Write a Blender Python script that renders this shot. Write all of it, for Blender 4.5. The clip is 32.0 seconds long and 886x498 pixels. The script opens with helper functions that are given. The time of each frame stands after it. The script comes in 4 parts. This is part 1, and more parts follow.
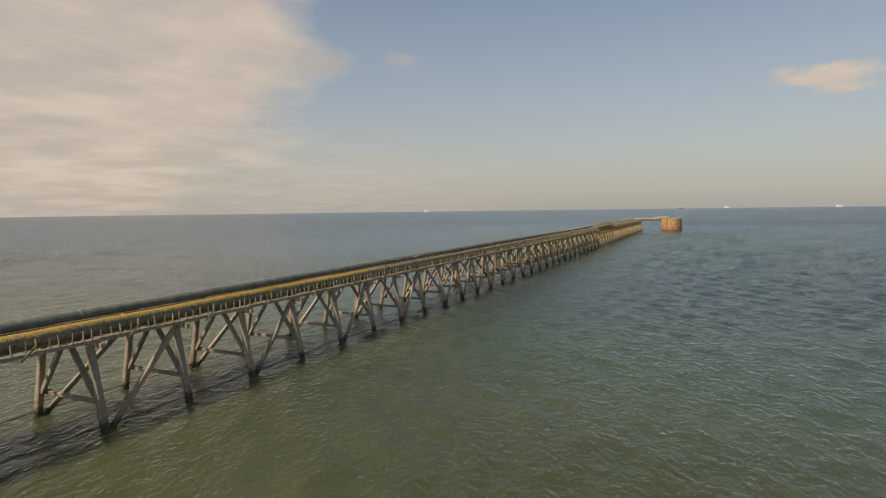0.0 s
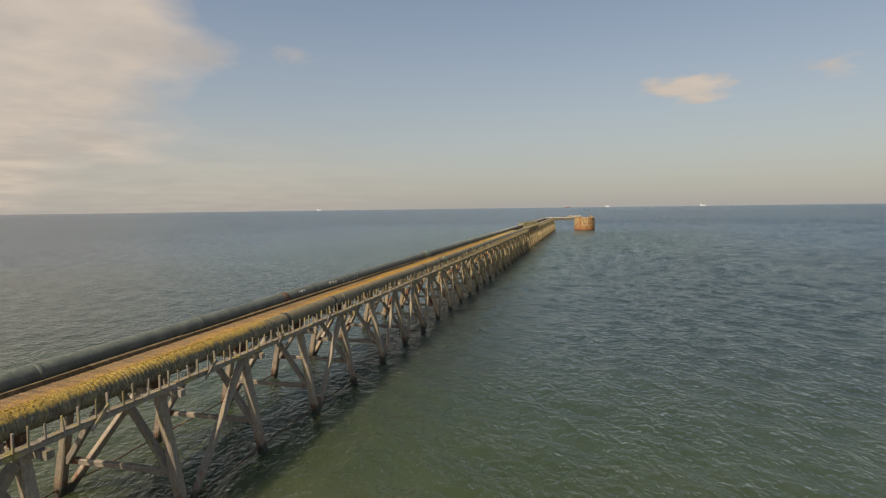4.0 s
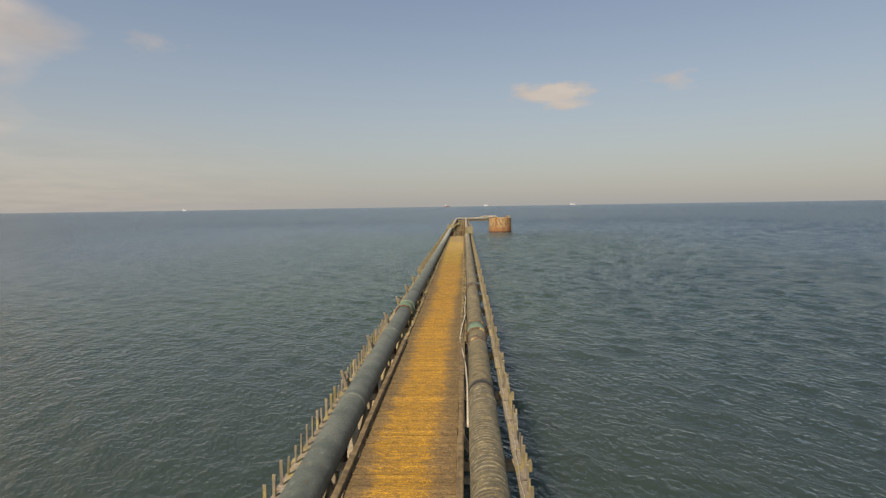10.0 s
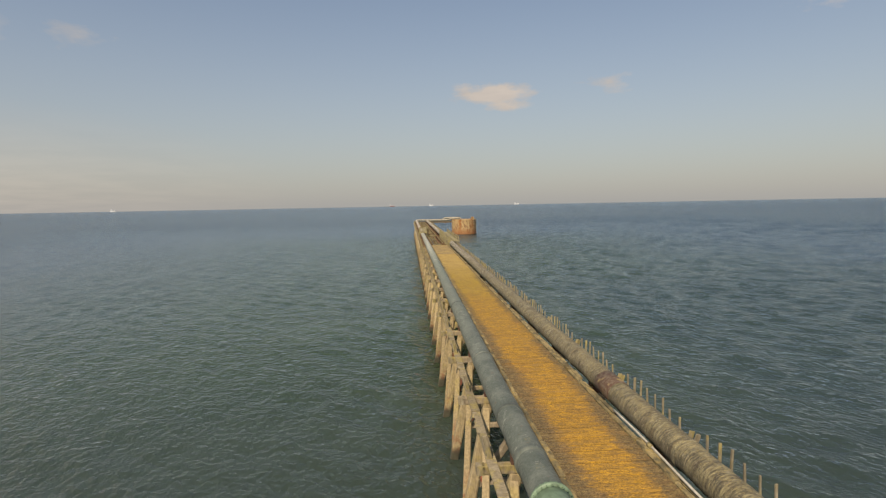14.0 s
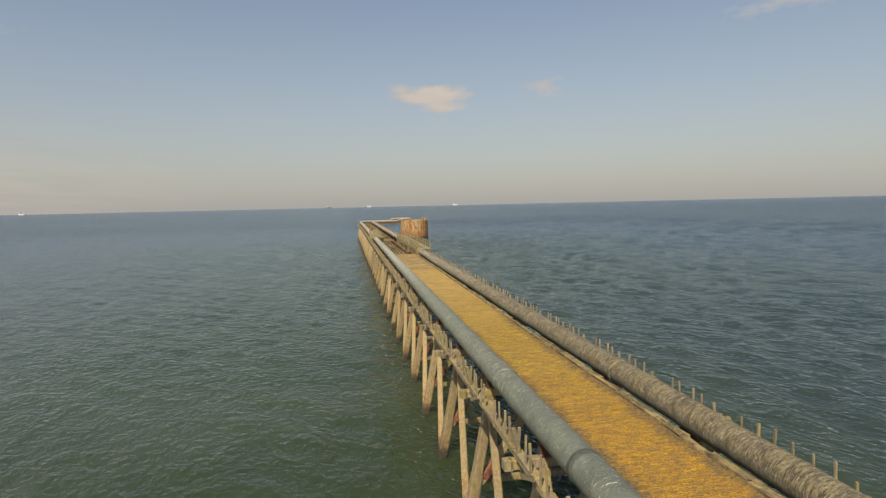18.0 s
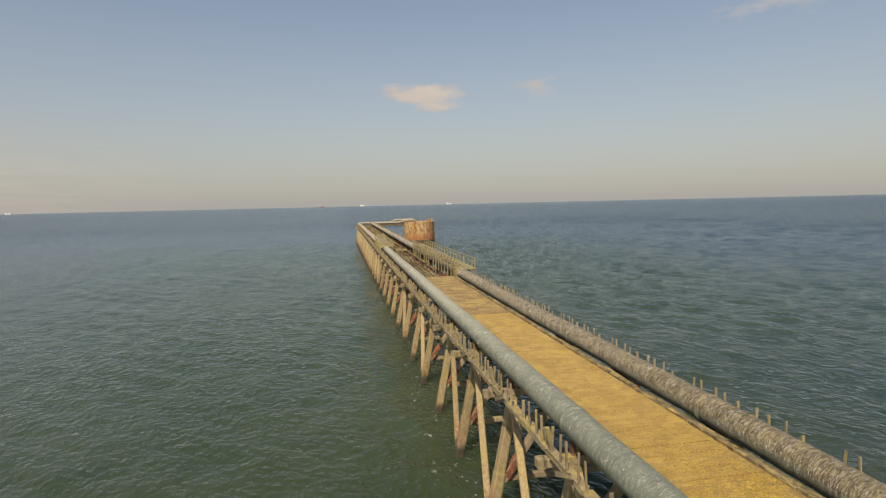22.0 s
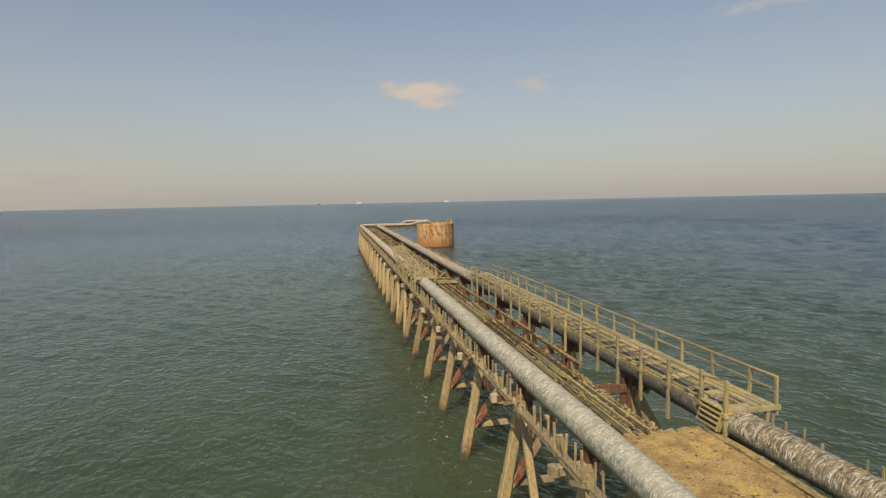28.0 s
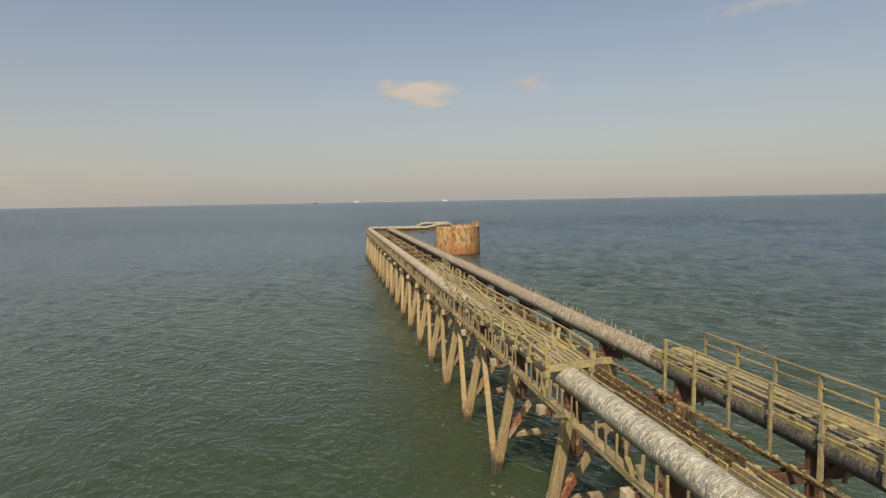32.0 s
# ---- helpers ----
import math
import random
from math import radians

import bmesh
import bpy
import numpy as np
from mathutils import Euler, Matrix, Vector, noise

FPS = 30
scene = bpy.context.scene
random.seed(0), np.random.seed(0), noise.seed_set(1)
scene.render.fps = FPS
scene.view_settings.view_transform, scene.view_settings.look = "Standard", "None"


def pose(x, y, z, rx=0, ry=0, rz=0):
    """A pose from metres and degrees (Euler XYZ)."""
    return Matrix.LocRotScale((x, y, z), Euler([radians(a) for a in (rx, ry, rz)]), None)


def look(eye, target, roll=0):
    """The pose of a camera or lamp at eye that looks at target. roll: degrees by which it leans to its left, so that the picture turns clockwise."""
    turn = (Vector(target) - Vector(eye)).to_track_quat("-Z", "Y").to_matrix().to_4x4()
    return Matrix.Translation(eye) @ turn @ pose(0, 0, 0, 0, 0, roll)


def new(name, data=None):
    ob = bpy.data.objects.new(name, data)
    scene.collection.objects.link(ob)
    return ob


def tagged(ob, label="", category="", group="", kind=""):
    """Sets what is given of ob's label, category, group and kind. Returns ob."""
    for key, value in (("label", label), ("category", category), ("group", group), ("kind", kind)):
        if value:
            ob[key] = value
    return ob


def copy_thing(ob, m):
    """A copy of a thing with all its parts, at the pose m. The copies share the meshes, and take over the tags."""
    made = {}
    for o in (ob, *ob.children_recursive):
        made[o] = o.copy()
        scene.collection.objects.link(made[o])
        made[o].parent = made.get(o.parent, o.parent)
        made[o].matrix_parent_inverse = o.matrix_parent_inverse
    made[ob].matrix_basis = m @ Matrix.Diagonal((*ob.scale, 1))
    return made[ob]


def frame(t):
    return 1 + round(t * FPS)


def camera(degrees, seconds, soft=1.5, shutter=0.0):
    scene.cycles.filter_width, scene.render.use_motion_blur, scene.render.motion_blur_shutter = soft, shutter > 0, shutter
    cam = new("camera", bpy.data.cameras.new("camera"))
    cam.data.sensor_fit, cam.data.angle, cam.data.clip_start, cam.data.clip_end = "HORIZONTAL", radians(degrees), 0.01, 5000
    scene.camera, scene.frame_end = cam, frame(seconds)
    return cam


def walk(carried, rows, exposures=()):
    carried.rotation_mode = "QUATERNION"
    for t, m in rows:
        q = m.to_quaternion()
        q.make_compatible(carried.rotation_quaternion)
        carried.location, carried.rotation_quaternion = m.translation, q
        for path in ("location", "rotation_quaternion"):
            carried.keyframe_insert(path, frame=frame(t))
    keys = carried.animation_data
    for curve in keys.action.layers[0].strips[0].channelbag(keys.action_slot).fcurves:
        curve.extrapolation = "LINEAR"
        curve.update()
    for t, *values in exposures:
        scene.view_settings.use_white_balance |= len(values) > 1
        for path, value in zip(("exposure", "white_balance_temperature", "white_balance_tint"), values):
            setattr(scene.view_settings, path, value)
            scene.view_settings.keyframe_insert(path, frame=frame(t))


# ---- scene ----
# ---- camera and its way ----
cam = camera(76.0, 32.0, 1.3)
PATH = [
    (0, (43.119, -0.620, 15.658), (42.2757, 1.1881, 15.5193), -0.76),
    (0.5, (40.688, 3.268, 15.607), (39.8552, 5.0810, 15.4662), -0.82),
    (1, (38.265, 7.123, 15.583), (37.4711, 8.9533, 15.4428), -0.83),
    (1.5, (35.818, 10.962, 15.583), (35.0930, 12.8204, 15.4399), -0.83),
    (2, (33.336, 14.801, 15.593), (32.7046, 16.6934, 15.4493), -0.82),
    (2.5, (30.851, 18.674, 15.590), (30.2756, 20.5841, 15.4447), -0.81),
    (3, (28.445, 22.627, 15.558), (27.9098, 24.5480, 15.4125), -0.80),
    (3.5, (26.179, 26.622, 15.524), (25.6688, 28.5510, 15.3783), -0.78),
    (5.5, (17.848, 42.559, 15.469), (17.3692, 44.4941, 15.3184), -0.72),
    (6, (15.769, 46.696, 15.451), (15.2912, 48.6316, 15.2988), -0.72),
    (6.5, (13.792, 50.709, 15.465), (13.3149, 52.6447, 15.3115), -0.72),
    (7, (11.918, 54.630, 15.505), (11.4949, 56.5790, 15.3514), -0.73),
    (7.5, (10.084, 58.626, 15.531), (9.7549, 60.5931, 15.3773), -0.75),
    (8, (8.279, 62.730, 15.523), (8.0040, 64.7053, 15.3682), -0.78),
    (8.5, (6.543, 66.869, 15.495), (6.2977, 68.8476, 15.3403), -0.80),
    (9, (4.920, 70.964, 15.480), (4.7355, 72.9500, 15.3261), -0.83),
    (9.5, (3.419, 74.972, 15.496), (3.3079, 76.9624, 15.3410), -0.86),
    (10, (2.025, 78.864, 15.532), (1.9469, 80.8560, 15.3769), -0.88),
    (10.5, (0.735, 82.637, 15.560), (0.6823, 84.6301, 15.4063), -0.89),
    (11, (-0.457, 86.295, 15.567), (-0.4906, 88.2893, 15.4120), -0.90),
    (11.5, (-1.590, 89.857, 15.570), (-1.6061, 91.8505, 15.4137), -0.92),
    (12, (-2.683, 93.353, 15.603), (-2.6576, 95.3458, 15.4467), -0.93),
    (12.5, (-3.720, 96.822, 15.681), (-3.6535, 98.8150, 15.5252), -0.96),
    (13, (-4.702, 100.322, 15.792), (-4.6144, 102.3138, 15.6347), -0.99),
    (13.5, (-5.644, 103.913, 15.916), (-5.5416, 105.9041, 15.7590), -1.01),
    (14, (-6.525, 107.639, 16.040), (-6.4072, 109.6300, 15.8808), -1.04),
    (14.5, (-7.244, 111.477, 16.082), (-7.0914, 113.4650, 15.9234), -1.07),
    (16.5, (-8.483, 127.583, 15.149), (-8.1708, 129.5517, 14.9912), -1.18),
    (17, (-8.752, 131.464, 15.118), (-8.4287, 133.4324, 14.9583), -1.21),
    (17.5, (-8.992, 135.233, 15.133), (-8.6639, 137.2003, 14.9727), -1.24),
    (18, (-9.216, 138.939, 15.156), (-8.8822, 140.9044, 14.9964), -1.26),
    (18.5, (-9.429, 142.677, 15.187), (-9.0901, 144.6407, 15.0258), -1.27),
    (19, (-9.619, 146.476, 15.207), (-9.2745, 148.4396, 15.0460), -1.27),
    (19.5, (-9.785, 150.291, 15.204), (-9.4367, 152.2538, 15.0436), -1.27),
    (20, (-9.956, 154.027, 15.185), (-9.6060, 155.9887, 15.0238), -1.27),
    (20.5, (-10.169, 157.584, 15.173), (-9.8158, 159.5460, 15.0118), -1.27),
    (21, (-10.405, 160.987, 15.193), (-10.0503, 162.9488, 15.0320), -1.28),
    (21.5, (-10.596, 164.419, 15.266), (-10.2391, 166.3804, 15.1041), -1.28),
    (22, (-10.698, 168.019, 15.382), (-10.3400, 169.9803, 15.2186), -1.28),
    (22.5, (-10.740, 171.747, 15.471), (-10.3797, 173.7077, 15.3067), -1.27),
    (23, (-10.768, 175.553, 15.446), (-10.4074, 177.5127, 15.2799), -1.27),
    (23.5, (-10.788, 179.463, 15.307), (-10.4223, 181.4219, 15.1427), -1.26),
    (24, (-10.769, 183.404, 15.170), (-10.4024, 185.3638, 15.0051), -1.26),
    (24.5, (-10.715, 187.180, 15.143), (-10.3486, 189.1377, 14.9769), -1.26),
    (25, (-10.723, 190.643, 15.215), (-10.3587, 192.6030, 15.0460), -1.26),
    (25.5, (-10.838, 194.027, 15.268), (-10.4698, 195.9858, 15.1000), -1.25),
    (27.5, (-10.958, 208.687, 15.524), (-10.5893, 210.6446, 15.3517), -1.18),
    (28, (-11.109, 212.466, 15.555), (-10.7393, 214.4235, 15.3828), -1.16),
    (28.5, (-11.249, 216.312, 15.571), (-10.8784, 218.2697, 15.3996), -1.15),
    (29, (-11.336, 220.296, 15.576), (-10.9646, 222.2541, 15.4038), -1.13),
    (29.5, (-11.417, 224.367, 15.563), (-11.0444, 226.3245, 15.3892), -1.11),
    (30, (-11.552, 228.402, 15.534), (-11.1781, 230.3590, 15.3601), -1.10),
    (30.5, (-11.777, 232.327, 15.503), (-11.4007, 234.2831, 15.3291), -1.08),
    (31, (-12.076, 236.182, 15.478), (-11.6983, 238.1382, 15.3026), -1.06),
    (31.5, (-12.397, 240.054, 15.456), (-12.0178, 242.0102, 15.2819), -1.02),
    (32, (-12.695, 244.019, 15.443), (-12.3153, 245.9745, 15.2679), -0.98),
]
walk(cam, [(t, look(eye, target, roll)) for t, eye, target, roll in PATH],
     exposures=[(0, 0.40, 7800, 11), (3, 0.40, 7700, 11), (9, 0.40, 7450, 12), (18, 0.43, 7500, 11), (24, 0.44, 7700, 12), (32, 0.42, 7800, 12)])

# ---- sky and sun ----
SUN_AZ, SUN_EL = 207.0, 50.0        # degrees: clockwise from +y (the pier's way out), and up
sun_way = Vector((math.sin(radians(SUN_AZ)) * math.cos(radians(SUN_EL)),
                  math.cos(radians(SUN_AZ)) * math.cos(radians(SUN_EL)), math.sin(radians(SUN_EL))))
sun = new("sun", bpy.data.lights.new("sun", "SUN"))
sun.data.energy, sun.data.angle, sun.data.color = 3.9, radians(0.6), (1.0, 0.90, 0.76)
sun.matrix_world = look(sun_way * 100, (0, 0, 0))


def world_sky():
    world = bpy.data.worlds.new("sky")
    scene.world = world
    world.use_nodes = True
    nt = world.node_tree
    nt.nodes.clear()
    N, L = nt.nodes.new, nt.links.new
    out, bg = N("ShaderNodeOutputWorld"), N("ShaderNodeBackground")
    bg.inputs["Strength"].default_value = 0.091
    sky = N("ShaderNodeTexSky")
    sky.sky_type, sky.sun_disc = "NISHITA", False
    sky.sun_elevation, sky.sun_rotation = radians(SUN_EL), radians(SUN_AZ)
    sky.air_density, sky.dust_density, sky.ozone_density = 1.0, 0.7, 2.2
    co = N("ShaderNodeTexCoord")
    sep = N("ShaderNodeSeparateXYZ")
    L(co.outputs["Generated"], sep.inputs[0])

    def math_node(op, a, b=None, clamp=False):
        n = N("ShaderNodeMath")
        n.operation, n.use_clamp = op, clamp
        for k, v in enumerate((a, b)):
            if v is None:
                continue
            if isinstance(v, (int, float)):
                n.inputs[k].default_value = v
            else:
                L(v, n.inputs[k])
        return n.outputs[0]

    # haze over the sea: a warm grey veil that thins with height
    height = math_node("MAXIMUM", sep.outputs["Z"], 0.0)
    veil = math_node("POWER", math_node("SUBTRACT", 1.0, math_node("MULTIPLY", height, 1.5), True), 2.2)
    haze = N("ShaderNodeMixRGB")
    L(math_node("MULTIPLY", veil, 0.9), haze.inputs[0])
    L(sky.outputs[0], haze.inputs[1])
    haze.inputs[2].default_value = (2.86, 3.03, 3.28, 1)

    # cloud layer: the way is cut with a plane overhead
    flat = N("ShaderNodeVectorMath")
    flat.operation = "DIVIDE"
    low = N("ShaderNodeCombineXYZ")
    h = math_node("ADD", height, 0.10)
    for k in range(3):
        L(h, low.inputs[k])
    L(co.outputs["Generated"], flat.inputs[0])
    L(low.outputs[0], flat.inputs[1])
    big = N("ShaderNodeTexNoise")
    big.inputs["Scale"].default_value, big.inputs["Detail"].default_value, big.inputs["Roughness"].default_value = 1.6, 8.0, 0.55
    L(flat.outputs[0], big.inputs["Vector"])

    fine = N("ShaderNodeTexNoise")
    fine.inputs["Scale"].default_value, fine.inputs["Detail"].default_value, fine.inputs["Roughness"].default_value = 14.0, 6.0, 0.6
    stretch = N("ShaderNodeVectorMath")
    stretch.operation = "MULTIPLY"
    L(co.outputs["Generated"], stretch.inputs[0])
    stretch.inputs[1].default_value = (1, 1, 2.6)
    L(stretch.outputs[0], fine.inputs["Vector"])

    def bank(way, width, flat_by, cut, gain, grain, pull=0.45):
        """A bank of cloud round one part of the sky, ragged by noise."""
        far = N("ShaderNodeVectorMath")
        far.operation = "SUBTRACT"
        L(co.outputs["Generated"], far.inputs[0])
        far.inputs[1].default_value = Vector(way).normalized()
        squash = N("ShaderNodeVectorMath")
        squash.operation = "MULTIPLY"
        L(far.outputs[0], squash.inputs[0])
        squash.inputs[1].default_value = (1, 1, flat_by)
        size = N("ShaderNodeVectorMath")
        size.operation = "LENGTH"
        L(squash.outputs[0], size.inputs[0])
        near = math_node("SUBTRACT", 1.0, math_node("DIVIDE", size.outputs["Value"], width), True)
        body = math_node("SUBTRACT", math_node("ADD", grain, math_node("MULTIPLY", near, pull)), cut)
        return math_node("MULTIPLY", math_node("MULTIPLY", body, gain, True), math_node("MULTIPLY", near, 5.0, True), True)

    puff = N("ShaderNodeTexNoise")
    puff.inputs["Scale"].default_value, puff.inputs["Detail"].default_value, puff.inputs["Roughness"].default_value = 3.6, 7.0, 0.52
    L(stretch.outputs[0], puff.inputs["Vector"])
    clouds = bank((-0.83, 0.53, 0.27), 0.52, 1.1, 0.92, 3.6, puff.outputs[0], 1.35)
    for other in (bank((0.150, 0.970, 0.184), 0.085, 2.4, 0.60, 4.5, fine.outputs[0]), bank((0.334, 0.924, 0.192), 0.08, 3.0, 0.74, 3.0, fine.outputs[0]),
                  bank((-0.46, 0.854, 0.245), 0.09, 2.5, 0.76, 2.0, fine.outputs[0]), bank((0.62, 0.73, 0.275), 0.16, 5.0, 0.70, 2.5, fine.outputs[0]),
                  bank((-0.66, 0.75, 0.03), 0.62, 4.0, 0.56, 1.1, 0.5)):
        clouds = math_node("MAXIMUM", clouds, other)
    mixed = N("ShaderNodeMixRGB")
    L(math_node("MULTIPLY", clouds, 0.85), mixed.inputs[0])
    L(haze.outputs[0], mixed.inputs[1])
    tone = N("ShaderNodeMixRGB")
    L(math_node("MULTIPLY", math_node("SUBTRACT", big.outputs[0], 0.38), 4.0, True), tone.inputs[0])
    tone.inputs[1].default_value, tone.inputs[2].default_value = (4.0, 3.75, 3.65, 1), (5.2, 4.75, 4.45, 1)
    L(tone.outputs[0], mixed.inputs[2])
    L(mixed.outputs[0], bg.inputs["Color"])
    L(bg.outputs[0], out.inputs[0])


world_sky()

# ---- plan, in metres ----
BAY, FIRST = 7.315, 25.2            # trestles stand 24 feet apart
DECK, WATER = 7.1, 0.0              # tops of the deck and of the sea
DECK_END, PATCH = 230.3, 208.2      # planks give way to a patched slab, then the deck ends
PIPE_X, PIPE_Z, PIPE_R = 2.65, 7.45, 0.54
LEDGE_X, LEDGE_Z = 3.75, 6.85       # outer ledges with their stub posts
BEGIN, END = -33.0, 402.0


def bent_y(k):
    return FIRST + BAY * k


# ---- mesh tools ----
class Shape:
    """Gathers corners and faces, then links them as one mesh object."""

    def __init__(self):
        self.v, self.f, self.smooth = [], [], []

    def prism(self, p, q, w, h, up=(0, 0, 1), chamfer=0.12, jit=0.0):
        """A beam from p to q, w wide and h high, with cut corners and, with jit, uneven ends."""
        p, q = Vector(p), Vector(q)
        d = (q - p).normalized()
        side = d.cross(Vector(up))
        side = side.normalized() if side.length > 1e-4 else Vector((1, 0, 0))
        top = side.cross(d).normalized()
        c = chamfer * min(w, h)
        ring = [(-w / 2 + c, -h / 2), (w / 2 - c, -h / 2), (w / 2, -h / 2 + c), (w / 2, h / 2 - c),
                (w / 2 - c, h / 2), (-w / 2 + c, h / 2), (-w / 2, h / 2 - c), (-w / 2, -h / 2 + c)]
        n = len(self.v)
        for end in (p, q):
            for a, b in ring:
                o = Vector((random.uniform(-jit, jit), random.uniform(-jit, jit), random.uniform(-jit, jit))) if jit else Vector()
                self.v.append(end + side * a + top * b + o)
        self.f += [(n + i, n + (i + 1) % 8, n + 8 + (i + 1) % 8, n + 8 + i) for i in range(8)]
        self.f += [tuple(n + i for i in reversed(range(8))), tuple(n + 8 + i for i in range(8))]
        return self

    def tube(self, pts, r, sides=16, caps=True, lump=None):
        """A round bar along points; r is one radius or one for each point, and lump(point, angle) adds to it."""
        pts = [Vector(p) for p in pts]
        rs = r if isinstance(r, (list, tuple)) else [r] * len(pts)
        n, ref = len(self.v), None
        for i, p in enumerate(pts):
            d = (pts[min(i + 1, len(pts) - 1)] - pts[max(i - 1, 0)]).normalized()
            if ref is None:
                ref = Vector((0, 0, 1)) if abs(d.z) < 0.9 else Vector((1, 0, 0))
            side = d.cross(ref).normalized()
            top = side.cross(d).normalized()
            for s in range(sides):
                a = 2 * math.pi * s / sides
                self.v.append(p + (side * math.cos(a) + top * math.sin(a)) * (rs[i] + (lump(p, a) if lump else 0.0)))
        first = len(self.f)
        for i in range(len(pts) - 1):
            for s in range(sides):
                a, b = n + i * sides + s, n + i * sides + (s + 1) % sides
                self.f.append((a, b, b + sides, a + sides))
        self.smooth += range(first, len(self.f))
        if caps:
            self.f.append(tuple(n + s for s in reversed(range(sides))))
            self.f.append(tuple(n + (len(pts) - 1) * sides + s for s in range(sides)))
        return self

    def box(self, lo, hi, chamfer=0.08):
        lo, hi = Vector(lo), Vector(hi)
        m, s = (lo + hi) / 2, hi - lo
        return self.prism((m.x, lo.y, m.z), (m.x, hi.y, m.z), s.x, s.z, chamfer=chamfer)

    def data(self, name, material):
        me = bpy.data.meshes.new(name)
        me.from_pydata([tuple(v) for v in self.v], [], self.f)
        if self.smooth:
            flags = np.zeros(len(me.polygons), bool)
            flags[list(self.smooth)] = True
            me.polygons.foreach_set("use_smooth", flags)
        me.materials.append(material)
        me.update()
        return me


def part(name, shape, material, parent=None, label="", at=None):
    """Links a shape, or ready mesh data, as one mesh object under a thing or a part."""
    ob = new(name, shape.data(name, material) if isinstance(shape, Shape) else shape)
    if parent is not None:
        ob.parent = parent
    if at is not None:
        ob.matrix_basis = at
    return tagged(ob, label=label)


def thing(name, label, category, at=(0, 0, 0), group="", kind=""):
    ob = new(name)
    ob.empty_display_size = 0.3
    ob.location = at
    return tagged(ob, label, category, group, kind)

# ---- materials ----
def material(name):
    m = bpy.data.materials.new(name)
    m.use_nodes = True
    nt = m.node_tree
    return m, nt, nt.nodes.new, nt.links.new, nt.nodes["Principled BSDF"]


class Nodes:
    """Helper for building a node material on world positions."""

    def __init__(self, name, rough=0.8, metal=0.0):
        self.m, self.nt, self.N, self.L, self.b = material(name)
        self.b.inputs["Roughness"].default_value, self.b.inputs["Metallic"].default_value = rough, metal
        self.pos = self.N("ShaderNodeNewGeometry").outputs["Position"]

    def put(self, v, socket):
        if hasattr(v, "is_output"):
            self.L(v, socket)
        else:
            socket.default_value = v if isinstance(v, (int, float)) else (*v, 1)[:3 if socket.type == "VECTOR" else 4]

    def scaled(self, s):
        n = self.N("ShaderNodeVectorMath")
        n.operation = "MULTIPLY"
        self.L(self.pos, n.inputs[0])
        n.inputs[1].default_value = s
        return n.outputs[0]

    def noise(self, scale, stretch=(1, 1, 1), detail=5.0, rough=0.6):
        n = self.N("ShaderNodeTexNoise")
        n.inputs["Scale"].default_value, n.inputs["Detail"].default_value, n.inputs["Roughness"].default_value = scale, detail, rough
        self.L(self.scaled(stretch), n.inputs["Vector"])
        return n.outputs[0]

    def math(self, op, a, b=0.0, clamp=False):
        n = self.N("ShaderNodeMath")
        n.operation, n.use_clamp = op, clamp
        self.put(a, n.inputs[0])
        self.put(b, n.inputs[1])
        return n.outputs[0]

    def step(self, v, lo, hi, to_lo=0.0, to_hi=1.0):
        n = self.N("ShaderNodeMapRange")
        n.interpolation_type = "SMOOTHSTEP"
        self.put(v, n.inputs["Value"])
        for k, x in (("From Min", lo), ("From Max", hi), ("To Min", to_lo), ("To Max", to_hi)):
            n.inputs[k].default_value = x
        return n.outputs["Result"]

    def mix(self, f, a, b):
        n = self.N("ShaderNodeMixRGB")
        self.put(f, n.inputs[0])
        self.put(a, n.inputs[1])
        self.put(b, n.inputs[2])
        return n.outputs[0]

    def axis(self, k):
        n = self.N("ShaderNodeSeparateXYZ")
        self.L(self.pos, n.inputs[0])
        return n.outputs[k]

    def piece(self, spread=0.3):
        """A factor that differs from object to object, round 1."""
        n = self.N("ShaderNodeObjectInfo")
        return self.math("ADD", self.math("MULTIPLY", n.outputs["Random"], spread), 1.0 - spread / 2)

    def times(self, colour, f):
        n = self.N("ShaderNodeVectorMath")
        n.operation = "SCALE"
        self.put(colour, n.inputs[0])
        self.put(f, n.inputs["Scale"])
        return n.outputs[0]

    def done(self, colour, bump=None, strength=0.4, dist=0.02, rough=None):
        self.put(colour, self.b.inputs["Base Color"])
        if rough is not None:
            self.put(rough, self.b.inputs["Roughness"])
        if bump is not None:
            n = self.N("ShaderNodeBump")
            n.inputs["Strength"].default_value, n.inputs["Distance"].default_value = strength, dist
            self.put(bump, n.inputs["Height"])
            self.L(n.outputs[0], self.b.inputs["Normal"])
        return self.m


